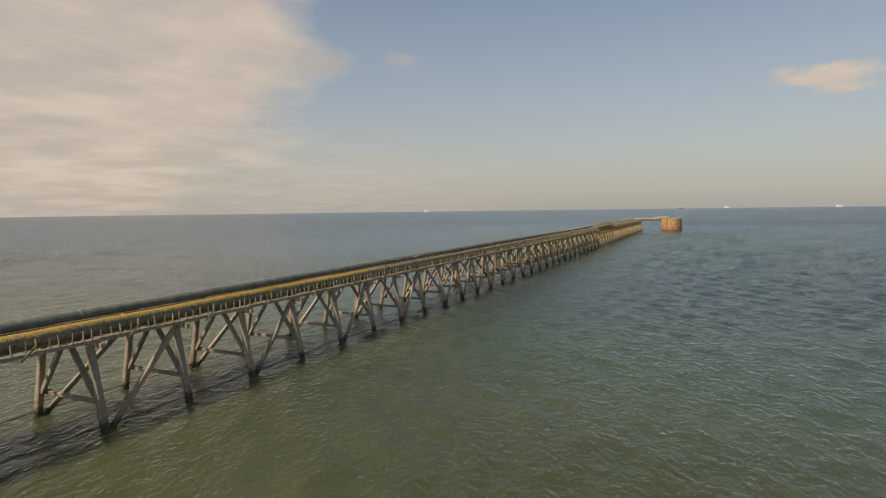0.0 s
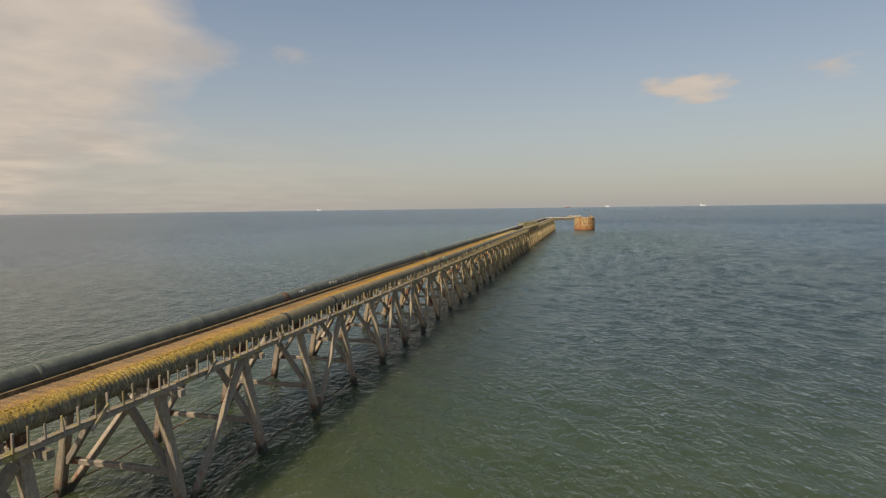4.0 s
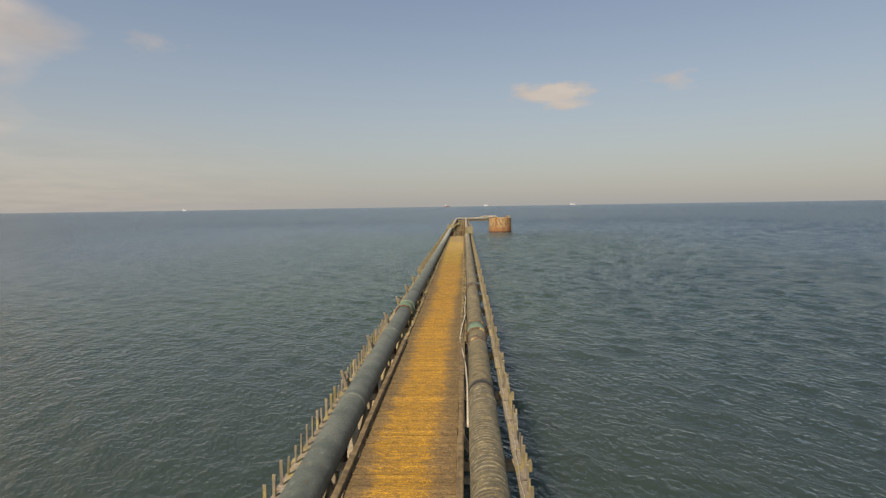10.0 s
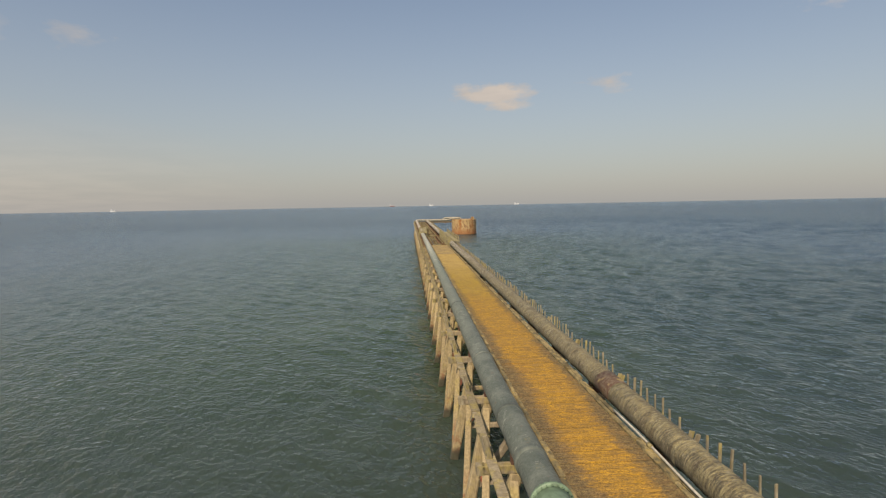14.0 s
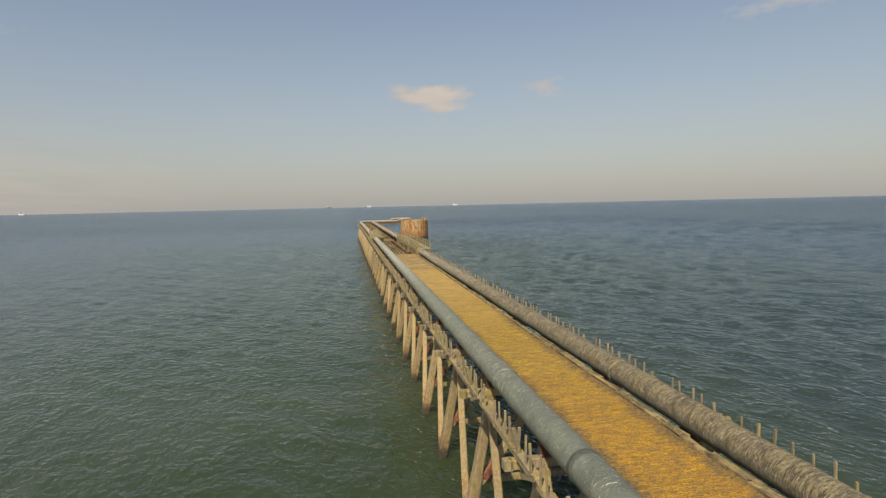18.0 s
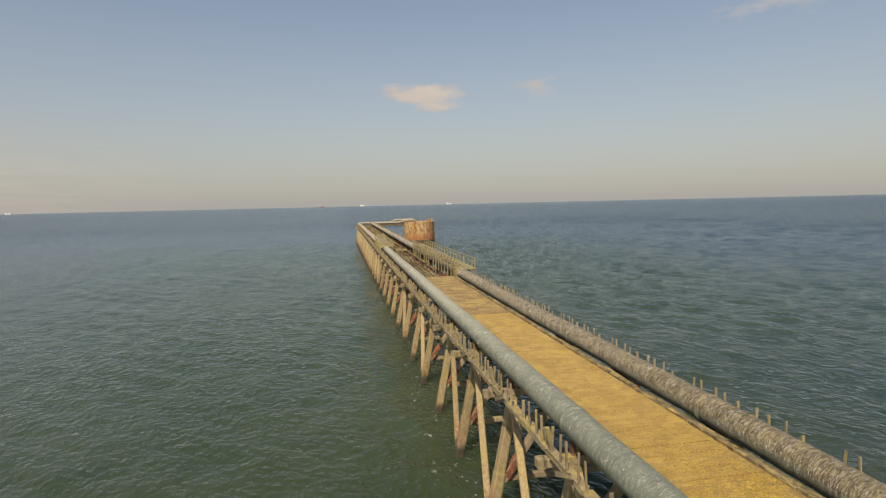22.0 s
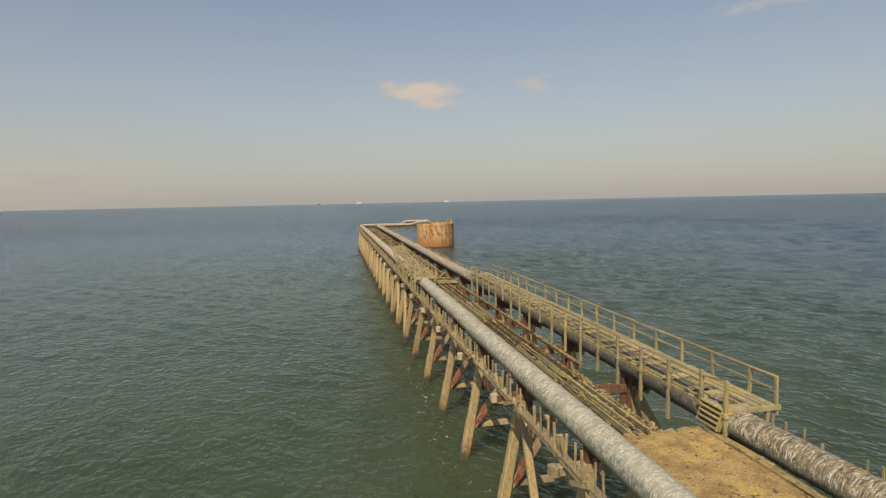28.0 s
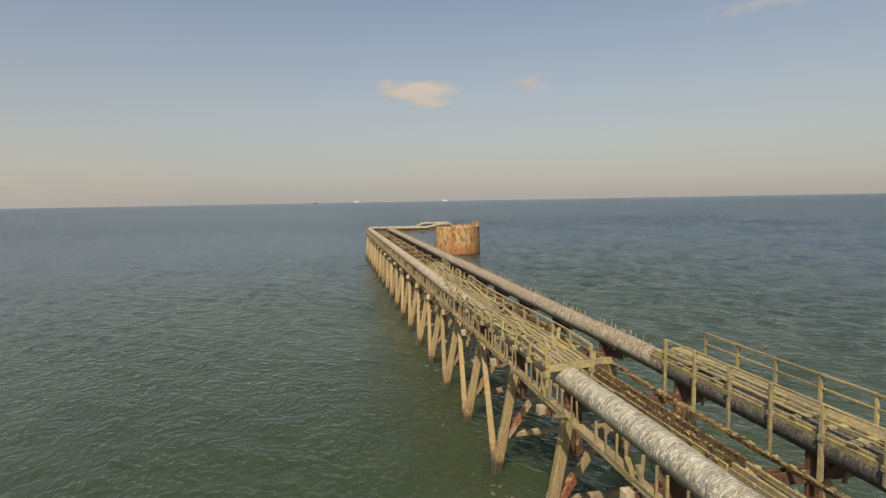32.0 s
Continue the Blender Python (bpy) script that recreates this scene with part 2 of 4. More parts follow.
def lichen_timber(name, wood, moss, amount, pale=0.25, shoreward=1.0):
    """Weathered timber or concrete, lichened on top and in patches, slimed near the water."""
    n = Nodes(name, 0.9)
    grain = n.noise(9.0, (1, 1, 0.35))
    coarse = n.noise(1.3)
    c = n.mix(n.step(grain, 0.35, 0.7), n.times(wood, 0.72), n.times(wood, 1.12))
    c = n.mix(n.step(n.axis(1), 70, 150, 0.75, 0.0), c, n.mix(n.step(grain, 0.35, 0.7), (0.185, 0.158, 0.135), (0.285, 0.25, 0.215)))
    c = n.mix(n.step(n.noise(2.5), 0.5, 0.72, 0, pale), c, (0.46, 0.42, 0.35))
    c = n.mix(n.math("MULTIPLY", n.step(coarse, 0.62 - amount * 0.35, 0.75 - amount * 0.25), n.step(n.axis(1), 75, 140, shoreward, 1.0)), c, n.mix(n.step(grain, 0.3, 0.7), n.times(moss, 0.6), moss))
    rust = n.math("MULTIPLY", n.step(n.noise(3.0), 0.42, 0.62), n.step(n.math("ADD", n.axis(2), n.math("MULTIPLY", coarse, 0.8)), 0.8, 2.6, 0.9, 0.0))
    c = n.mix(rust, c, (0.17, 0.06, 0.025))
    c = n.mix(n.math("MULTIPLY", n.step(n.math("ADD", n.axis(2), n.math("MULTIPLY", coarse, 0.8)), 0.75, 1.35, 1.0, 0.0), 0.9), c, (0.025, 0.028, 0.018))
    c = n.times(c, n.piece(0.35))
    return n.done(c, grain, 0.5, 0.03)


M_LEG = lichen_timber("grey_concrete_timber", (0.285, 0.222, 0.120), (0.335, 0.265, 0.115), 0.38, 0.12, shoreward=0.3)
M_BRACE = lichen_timber("brown_timber", (0.25, 0.20, 0.13), (0.34, 0.27, 0.10), 0.35, shoreward=0.3)
M_LEDGE = lichen_timber("ledge_timber", (0.235, 0.195, 0.12), (0.33, 0.27, 0.105), 0.45)
M_WALK = lichen_timber("lichened_walkway", (0.25, 0.215, 0.13), (0.365, 0.315, 0.135), 0.58, 0.4)


def rust_steel(name, base=(0.110, 0.056, 0.035)):
    n = Nodes(name, 0.85)
    a = n.noise(6.0)
    c = n.mix(n.step(a, 0.35, 0.65), base, (0.075, 0.035, 0.022))
    c = n.mix(n.step(n.noise(2.2), 0.55, 0.7), c, (0.33, 0.25, 0.10))
    return n.done(n.times(c, n.piece(0.4)), a, 0.6, 0.03)


M_RUST = rust_steel("rusty_steel")
M_SPOOL = rust_steel("rust_stained_coating", (0.13, 0.10, 0.07))
M_CRUST = rust_steel("crusted_steel", (0.23, 0.16, 0.06))
M_RED = rust_steel("red_primer_steel", (0.25, 0.082, 0.045))


def deck_wood():
    n = Nodes("lichened_planks", 0.92)
    x, y = n.axis(0), n.axis(1)
    grain = n.noise(14.0, (0.25, 1, 1))
    wood = n.mix(n.step(grain, 0.35, 0.7), (0.12, 0.078, 0.042), (0.31, 0.21, 0.115))
    wood = n.mix(n.step(n.noise(0.5, (1, 0.4, 1)), 0.4, 0.65), wood, (0.20, 0.13, 0.06))
    wood = n.mix(n.step(y, 60, 110, 0.0, 0.7), wood, n.mix(n.step(grain, 0.35, 0.7), (0.150, 0.092, 0.028), (0.310, 0.195, 0.056)))
    orange = n.mix(n.step(y, 120, 170), (0.52, 0.275, 0.016), (0.49, 0.280, 0.016))
    orange = n.mix(n.step(n.math("ADD", y, n.math("MULTIPLY", n.noise(0.4), 16.0)), 164, 176), orange, (0.50, 0.34, 0.03))
    orange = n.mix(n.step(n.math("ADD", y, n.math("MULTIPLY", n.noise(0.3), 30.0)), 194, 214), orange, (0.40, 0.285, 0.10))
    orange = n.mix(n.step(n.noise(7.0, (0.35, 1, 1)), 0.4, 0.7), orange, n.times(orange, 0.62))
    # lichen keeps to the middle of the deck, in streaks along the boards, and spreads seawards
    middle = n.math("ABSOLUTE", n.math("ADD", x, n.math("MULTIPLY", n.math("SUBTRACT", n.noise(0.10), 0.55), 1.5)))
    middle = n.math("SUBTRACT", middle, n.step(y, 118, 160, 0.0, 0.50))
    cover = n.step(n.math("ADD", middle, n.math("MULTIPLY", n.noise(1.4, (0.8, 1, 1)), 1.3)), 0.95, 2.25, 1.0, 0.0)
    streak = n.step(n.math("ADD", n.noise(7.5, (0.75, 1.2, 1), 7.0, 0.80), n.math("MULTIPLY", cover, n.step(y, 60, 100, 0.20, 0.40))), 0.58, 0.84)
    streak = n.math("MULTIPLY", streak, n.math("MULTIPLY", n.step(n.noise(0.22), 0.25, 0.5, 0.75, 1.0), n.step(y, 15, 60, 0.4, 1.0)))
    clump = n.step(n.noise(2.1, (0.55, 1.5, 1), 7.0, 0.78), 0.40, 0.53, 0.35, 1.0)
    streak = n.math("MULTIPLY", streak, n.math("ADD", n.math("MULTIPLY", n.math("SUBTRACT", clump, 1.0), n.step(y, 112, 140)), 1.0))
    # olive moss keeps to the sides
    side = n.step(n.math("ADD", n.math("ABSOLUTE", x), n.math("MULTIPLY", n.noise(1.1, detail=6.0), 0.9)), 1.35, 1.85)
    wood = n.mix(n.math("MULTIPLY", side, n.step(y, 80, 115, 0.0, 0.85)), wood, n.mix(n.step(n.noise(8.0), 0.4, 0.62), (0.085, 0.062, 0.028), (0.20, 0.150, 0.060)))
    c = n.mix(n.math("MULTIPLY", streak, 0.90), wood, orange)
    c = n.mix(n.math("MULTIPLY", n.step(n.noise(1.3, (0.7, 1.2, 1), 6.0, 0.72), 0.52, 0.64, 0.0, 0.5), n.step(y, 112, 140)), c, (0.30, 0.150, 0.030))
    specks = n.step(n.noise(11.0, detail=3.0), 0.58, 0.68)
    c = n.mix(n.math("MULTIPLY", specks, n.step(y, 140, 175, 0.15, 0.8)), c, (0.06, 0.035, 0.02))
    c = n.mix(n.step(n.noise(16.0, (0.25, 1.2, 1), 4.0, 0.7), 0.42, 0.62, 0.5, 0.0), c, (0.10, 0.062, 0.03))
    c = n.mix(n.step(n.noise(4.5, (0.6, 1, 1), 6.0, 0.75), 0.5, 0.66, 0.0, 0.45), c, (0.15, 0.10, 0.05))
    fine = n.noise(19.0, (0.8, 1.2, 1), 3.0, 0.75)
    c = n.times(c, n.step(fine, 0.34, 0.66, 0.52, 1.34))
    # the last bays are evenly crusted in tan, with dark nail holes in rows
    even = n.mix(n.step(n.noise(1.6, detail=6.0), 0.35, 0.65), (0.30, 0.200, 0.062), (0.40, 0.285, 0.085))
    even = n.mix(n.step(n.noise(0.8), 0.58, 0.72, 0.0, 0.5), even, (0.46, 0.33, 0.06))
    c = n.mix(n.step(n.math("ADD", y, n.math("MULTIPLY", n.noise(0.35, detail=4.0), 26.0)), 184, 206, 0.0, 0.85), c, n.times(even, n.step(fine, 0.32, 0.68, 0.8, 1.15)))
    wob = n.math("MULTIPLY", n.noise(2.3), 0.22)
    dx = n.math("SUBTRACT", n.math("FRACT", n.math("DIVIDE", n.math("ADD", x, wob), 0.41)), 0.5)
    dy = n.math("SUBTRACT", n.math("FRACT", n.math("DIVIDE", n.math("ADD", y, wob), 0.47)), 0.5)
    hole = n.math("ADD", n.math("MULTIPLY", dx, dx), n.math("MULTIPLY", dy, dy))
    hole = n.math("MULTIPLY", n.step(hole, 0.004, 0.014, 1.0, 0.0), n.math("MULTIPLY", n.step(y, 165, 195, 0.0, 0.55), n.step(n.noise(3.1), 0.42, 0.56)))
    c = n.mix(hole, c, (0.04, 0.026, 0.014))
    isle = n.N("ShaderNodeNewGeometry").outputs["Random Per Island"]
    odd = n.math("MULTIPLY", n.math("ADD", n.math("MULTIPLY", isle, 0.34), 0.83), n.piece(0.30))
    odd = n.math("ADD", 1.0, n.math("MULTIPLY", n.math("SUBTRACT", odd, 1.0), n.step(y, 100, 150, 1.0, 0.2)))
    return n.done(n.times(c, odd), grain, 0.6, 0.03)


M_DECK = deck_wood()


def slab():
    n = Nodes("patched_slab", 0.9)
    a, b, grit = n.noise(1.2), n.noise(11.0), n.noise(24.0, detail=3.0)
    c = n.mix(n.step(a, 0.35, 0.65), (0.215, 0.145, 0.060), (0.335, 0.245, 0.105))
    c = n.mix(n.step(n.noise(0.6, detail=7.0), 0.5, 0.64), c, (0.37, 0.27, 0.09))
    c = n.mix(n.step(n.noise(3.0, (1, 0.5, 1), 7.0, 0.75), 0.52, 0.64, 0.0, 0.30), c, (0.175, 0.120, 0.055))
    c = n.mix(n.step(n.noise(6.0, detail=2), 0.62, 0.68), c, (0.07, 0.05, 0.03))
    c = n.times(c, n.step(grit, 0.35, 0.65, 0.72, 1.25))
    return n.done(n.mix(n.step(b, 0.4, 0.7), n.times(c, 1.1), n.times(c, 0.8)), n.math("ADD", b, grit), 0.7, 0.04)


M_SLAB = slab()


def pipe_coat(name, base, dark, lichen, lichen_from, dirt_from, lime_more, far_coat, banded=False):
    """Coated steel pipe: chalky paint, lichen on its back, bird lime that thickens seawards."""
    n = Nodes(name, 0.6)
    y = n.axis(1)
    fine, wide = n.noise(10.0), n.noise(0.9)
    curl = n.N("ShaderNodeTexNoise")
    for k, v in (("Scale", 3.9), ("Detail", 6.0), ("Roughness", 0.62), ("Distortion", 0.9)):
        curl.inputs[k].default_value = v
    c = n.mix(n.step(wide, 0.35, 0.7), dark, base)
    c = n.mix(n.step(n.noise(4.0, (1, 0.5, 1)), 0.55, 0.72, 0, 0.5), c, n.times(base, 1.5))
    normal = n.N("ShaderNodeNewGeometry").outputs["Normal"]
    sep = n.N("ShaderNodeSeparateXYZ")
    n.L(normal, sep.inputs[0])
    back = n.math("ADD", sep.outputs[2], n.math("MULTIPLY", n.math("SUBTRACT", n.noise(2.2), 0.5), 1.8))
    back = n.math("ADD", back, n.step(y, 60, 68, 0.3, 0.10))
    back = n.math("SUBTRACT", back, n.step(y, 120, 175, 0.0, 0.55))
    on = n.math("MULTIPLY", n.step(back, lichen_from, lichen_from + 0.5), n.step(fine, 0.38, 0.6, 0.35, 1.0))
    c = n.mix(on, c, n.mix(n.step(n.math("ADD", y, n.math("MULTIPLY", fine, 6.0)), 64, 72), lichen, n.mix(n.step(n.noise(13.0, detail=3.0), 0.4, 0.62), n.times(far_coat, 0.9), (0.30, 0.235, 0.085))))
    c = n.mix(n.math("MULTIPLY", n.step(n.noise(3.5), 0.60, 0.72), 0.6), c, (0.13, 0.07, 0.035))
    c = n.mix(n.step(n.math("ADD", y, n.math("MULTIPLY", wide, 40.0)), 165 if banded else 145, 260 if banded else 205, 0.0, 0.85), c, n.mix(n.step(n.noise(3.0), 0.35, 0.65), n.times(far_coat, 0.8), far_coat))
    if banded:
        # bark-like flakes that run round the pipe, dark in their cracks
        band = n.noise(4.4, (0.45, 2.3, 0.45), 7.0, 0.74)
        c = n.mix(n.step(band, 0.43, 0.52, 0.78, 0.0), c, (0.052, 0.042, 0.028))
        c = n.mix(n.step(band, 0.55, 0.64, 0.0, 0.5), c, (0.35, 0.285, 0.165))
        # dark wound wrapping with pale turns over two lengths
        wound = n.math("MULTIPLY", n.step(y, 63.5, 64.5), n.step(y, 77.5, 80.0, 1.0, 0.0))
        wound = n.math("MAXIMUM", wound, n.math("MULTIPLY", n.step(y, 93.2, 93.8), n.step(y, 102.5, 102.7, 1.0, 0.0)))
        turns = n.math("SINE", n.math("ADD", n.math("MULTIPLY", y, 27.0), n.math("MULTIPLY", n.math("SINE", n.math("MULTIPLY", y, 0.9)), 3.5)))
        wrap = n.mix(n.math("MULTIPLY", n.step(turns, 0.1, 0.9), n.step(n.noise(5.0, (1, 0.6, 1)), 0.38, 0.6)), (0.095, 0.085, 0.055), (0.37, 0.32, 0.21))
        c = n.mix(n.math("MULTIPLY", wound, n.step(n.noise(1.5), 0.46, 0.64, 0.72, 0.1)), c, wrap)
    if not banded:
        # paler, limed back in the seaward lengths
        worn = n.step(n.math("ADD", sep.outputs[2], n.math("MULTIPLY", n.noise(2.4, (0.5, 1.8, 0.5), 6.0, 0.7), 1.4)), 0.9, 1.5)
        c = n.mix(n.math("MULTIPLY", worn, n.step(n.math("ADD", y, n.math("MULTIPLY", wide, 20.0)), 190, 225, 0.0, 0.7)), c, (0.34, 0.345, 0.275))
        c = n.mix(n.math("MULTIPLY", n.step(y, 215, 245, 0.0, 0.75), n.step(n.noise(2.6, (0.5, 1.6, 0.5), 6.0, 0.7), 0.44, 0.56)), c, (0.15, 0.128, 0.092))
    c = n.mix(n.step(y, 264, 270, 0.0, 0.85), c, n.mix(n.step(n.noise(4.0, (0.6, 1.6, 0.6)), 0.35, 0.65), (0.20, 0.15, 0.095), (0.38, 0.32, 0.225)))
    if banded:
        patch = n.step(n.noise(3.2, (0.7, 1.5, 0.7), 6.0, 0.7), 0.50, 0.60)
        c = n.mix(n.math("MULTIPLY", patch, n.step(y, 140, 175, 0.15, 0.45)), c, (0.075, 0.050, 0.032))
        # lifted tan flakes, and thin dark splits that run round it
        flake = n.math("MULTIPLY", n.step(n.noise(5.2, (0.5, 2.4, 0.5), 6.0, 0.72), 0.50, 0.55), n.step(n.math("ADD", sep.outputs[2], n.math("MULTIPLY", n.noise(1.8), 0.8)), 0.45, 0.85))
        c = n.mix(n.math("MULTIPLY", flake, n.step(y, 104, 122, 0.0, 0.6)), c, (0.325, 0.275, 0.140))
        c = n.mix(n.math("MULTIPLY", n.step(n.noise(0.9, (1, 1.4, 1), 5.0, 0.65), 0.56, 0.63), n.step(y, 104, 122, 0.0, 0.6)), c, (0.088, 0.064, 0.036))
        split = n.math("ABSOLUTE", n.math("SUBTRACT", n.noise(4.2, (0.42, 3.0, 0.42), 4.0, 0.6), 0.5))
        split = n.math("MULTIPLY", n.step(split, 0.008, 0.030, 1.0, 0.0), n.step(n.noise(2.6), 0.36, 0.54))
        c = n.mix(n.math("MULTIPLY", split, n.step(y, 100, 125, 0.0, 0.88)), c, (0.032, 0.024, 0.016))
        # grey-green coating shows on the flanks
        c = n.mix(n.math("MULTIPLY", n.step(n.math("ADD", sep.outputs[2], n.math("MULTIPLY", n.math("SUBTRACT", n.noise(1.6), 0.5), 0.9)), -0.1, 0.35, 0.75, 0.0), n.step(y, 130, 180, 0.2, 1.0)), c, (0.150, 0.165, 0.130))
        # bare dark coating under the walkway, with the shade there put into its colour
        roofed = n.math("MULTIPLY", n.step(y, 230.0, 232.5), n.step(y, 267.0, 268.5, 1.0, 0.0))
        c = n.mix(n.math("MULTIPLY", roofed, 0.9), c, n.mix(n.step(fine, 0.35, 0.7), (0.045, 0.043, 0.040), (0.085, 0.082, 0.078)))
    if banded:
        shag = n.step(n.math("ADD", back, n.math("MULTIPLY", n.math("SUBTRACT", n.noise(12.0, detail=4.0), 0.5), 1.6)), 0.75, 1.05)
        c = n.mix(n.math("MULTIPLY", shag, n.step(n.math("ADD", y, n.math("MULTIPLY", n.noise(1.2), 8.0)), 66, 71, 0.92, 0.0)), c, n.mix(n.step(fine, 0.36, 0.62), (0.19, 0.115, 0.028), (0.42, 0.29, 0.055)))
        pale = n.math("MULTIPLY", n.step(n.noise(6.0, (0.5, 2.6, 0.5), 5.0, 0.7), 0.54, 0.62), n.step(y, 62, 67, 0.65, 0.0))
        c = n.mix(n.math("MULTIPLY", pale, n.step(back, 0.2, 0.7, 1.0, 0.0)), c, (0.42, 0.375, 0.30))
    # bird lime: thin curling rings, blots and runs
    n.L(n.scaled((0.42, 2.9, 0.42)), curl.inputs["Vector"])
    ring = n.math("ABSOLUTE", n.math("SUBTRACT", curl.outputs[0], 0.5))
    line = n.math("MAXIMUM", n.step(ring, 0.005, 0.014, 1.0, 0.0), n.math("MULTIPLY", n.step(ring, 0.012, 0.034, 1.0, 0.0), n.step(y, 165 if banded else 205, 215 if banded else 240, 0.0, 1.0)))
    line = n.math("MULTIPLY", line, n.math("MULTIPLY", n.step(n.noise(1.1, (1, 1.6, 1), 3.0), 0.34 - lime_more, 0.52 - lime_more), n.step(n.noise(4.0, (1, 1, 1), 3.0), 0.36, 0.52)))
    blots = n.noise(5.6, (0.7, 2.2, 0.7), 8.0, 0.80)
    blots = n.step(n.math("ADD", blots, n.step(y, 170, 265, -0.03 if banded else -0.05, lime_more)), 0.625, 0.665)
    lime = n.math("MAXIMUM", n.math("MULTIPLY", line, 0.85), blots)
    lime = n.math("MULTIPLY", lime, n.step(n.math("ADD", y, n.math("MULTIPLY", n.noise(0.12), 60.0)), dirt_from, dirt_from + 110, 0.03, 0.95))
    flecks = n.math("MULTIPLY", n.step(n.noise(6.5, (0.8, 1.6, 0.8) if banded else (0.45, 2.4, 0.45), 4.0, 0.6), 0.648 if banded else 0.655, 0.68 if banded else 0.672), n.step(y, 95, 175, 0.15, 0.5 if banded else 1.0))
    flecks = n.math("MULTIPLY", flecks, n.step(n.noise(1.5, detail=3.0), 0.42, 0.56))
    lime = n.math("MAXIMUM", lime, flecks)
    lime = n.math("MULTIPLY", lime, n.step(sep.outputs[2], -0.45, 0.25))
    if banded:
        lime = n.math("MULTIPLY", lime, n.math("SUBTRACT", 1.0, n.math("MULTIPLY", roofed, 0.75)))
    c = n.mix(n.math("MULTIPLY", lime, 0.94), c, (0.74, 0.71, 0.63))
    c = n.times(c, n.step(n.noise(17.0, (1, 1.3, 1), 3.0, 0.7), 0.3, 0.7, 0.72 if banded else 0.88, 1.22 if banded else 1.10))
    relief = n.math("ADD", n.math("MULTIPLY", band, 2.2), fine) if banded else fine
    return n.done(c, n.math("ADD", relief, n.math("MULTIPLY", lime, 0.8)), 0.6 if banded else 0.4, 0.04 if banded else 0.03, rough=n.step(fine, 0.3, 0.7, 0.5, 0.8))


M_PIPE_L = pipe_coat("green_pipe_coating", (0.126, 0.141, 0.119), (0.074, 0.090, 0.075), (0.20, 0.225, 0.16), 1.2, 145, 0.06, (0.158, 0.186, 0.146))
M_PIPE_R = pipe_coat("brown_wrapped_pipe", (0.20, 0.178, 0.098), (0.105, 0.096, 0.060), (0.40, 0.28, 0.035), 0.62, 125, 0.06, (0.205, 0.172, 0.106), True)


def plain(name, colour, rough=0.7, vary=0.4, scale=5.0, metal=0.0):
    n = Nodes(name, rough, metal)
    a = n.noise(scale)
    return n.done(n.mix(n.step(a, 0.3, 0.7), n.times(colour, 1 - vary), colour), a, 0.3, 0.01)


M_GREEN = plain("bright_green_paint", (0.17, 0.25, 0.16), 0.6, 0.4)
def edge_timber():
    n = Nodes("mossy_edge_board", 0.92)
    a, fine = n.noise(1.8, (1, 0.6, 1), 6.0, 0.7), n.noise(11.0)
    c = n.mix(n.step(a, 0.40, 0.60), (0.105, 0.088, 0.048), (0.265, 0.205, 0.095))
    c = n.mix(n.step(n.noise(3.4), 0.56, 0.66, 0.0, 0.7), c, (0.33, 0.225, 0.055))
    c = n.mix(n.step(n.noise(6.0, (1.4, 0.4, 1)), 0.55, 0.66, 0.0, 0.8), c, (0.042, 0.036, 0.024))
    return n.done(n.times(c, n.piece(0.45)), fine, 0.6, 0.03)


M_EDGE = edge_timber()
M_LICHEN = plain("yellow_lichen", (0.40, 0.27, 0.05), 0.95, 0.45, 9.0)
M_KERB = plain("dark_kerb_timber", (0.20, 0.145, 0.075), 0.9, 0.6, 3.5)
M_BAND = plain("stained_grey_band", (0.205, 0.190, 0.155), 0.75, 0.5, 4.0)
M_HOSE = plain("pale_hose", (0.50, 0.47, 0.39), 0.7, 0.35)
M_PALE = lichen_timber("limed_beam_end", (0.36, 0.31, 0.21), (0.52, 0.47, 0.36), 0.45, 0.4)
M_WHITE = plain("white_paint", (0.75, 0.74, 0.70), 0.7, 0.15)
M_BLACK = plain("dark_rubber_and_gap", (0.035, 0.033, 0.03), 0.7, 0.4)
M_WRAP = plain("grey_joint_tape", (0.085, 0.098, 0.082), 0.7, 0.4)
M_HULL = plain("ship_hull", (0.26, 0.15, 0.14), 0.6, 0.2, 0.05)
# white greyed down, so that distance haze is in the ships' colour
M_SHIP = plain("ship_hazed_white", (0.58, 0.60, 0.61), 0.6, 0.1, 0.05)


def caisson_mat():
    n = Nodes("rust_stained_concrete", 0.9)
    runs = n.noise(0.55, (1.6, 1.6, 0.22), 6.0, 0.65)
    c = n.mix(n.step(runs, 0.36, 0.56), (0.30, 0.115, 0.03), (0.47, 0.335, 0.16))
    c = n.mix(n.step(n.noise(0.5), 0.58, 0.68), c, (0.24, 0.085, 0.03))
    c = n.mix(n.step(n.noise(1.1, (1, 1, 0.5), 6.0, 0.7), 0.53, 0.60, 0.0, 0.8), c, (0.17, 0.066, 0.028))
    c = n.mix(n.step(n.noise(1.7, (1, 1, 0.6), 6.0, 0.7), 0.56, 0.62, 0.0, 0.7), c, (0.56, 0.45, 0.27))
    c = n.mix(n.step(n.axis(2), 0.6, 4.6, 0.8, 0.0), c, (0.30, 0.115, 0.040))
    c = n.mix(n.step(n.axis(2), 0.1, 0.7, 0.9, 0.0), c, (0.04, 0.035, 0.02))
    fine = n.noise(4.0)
    return n.done(n.mix(n.step(fine, 0.35, 0.7), n.times(c, 0.75), c), fine, 0.6, 0.06)


M_CAISSON = caisson_mat()


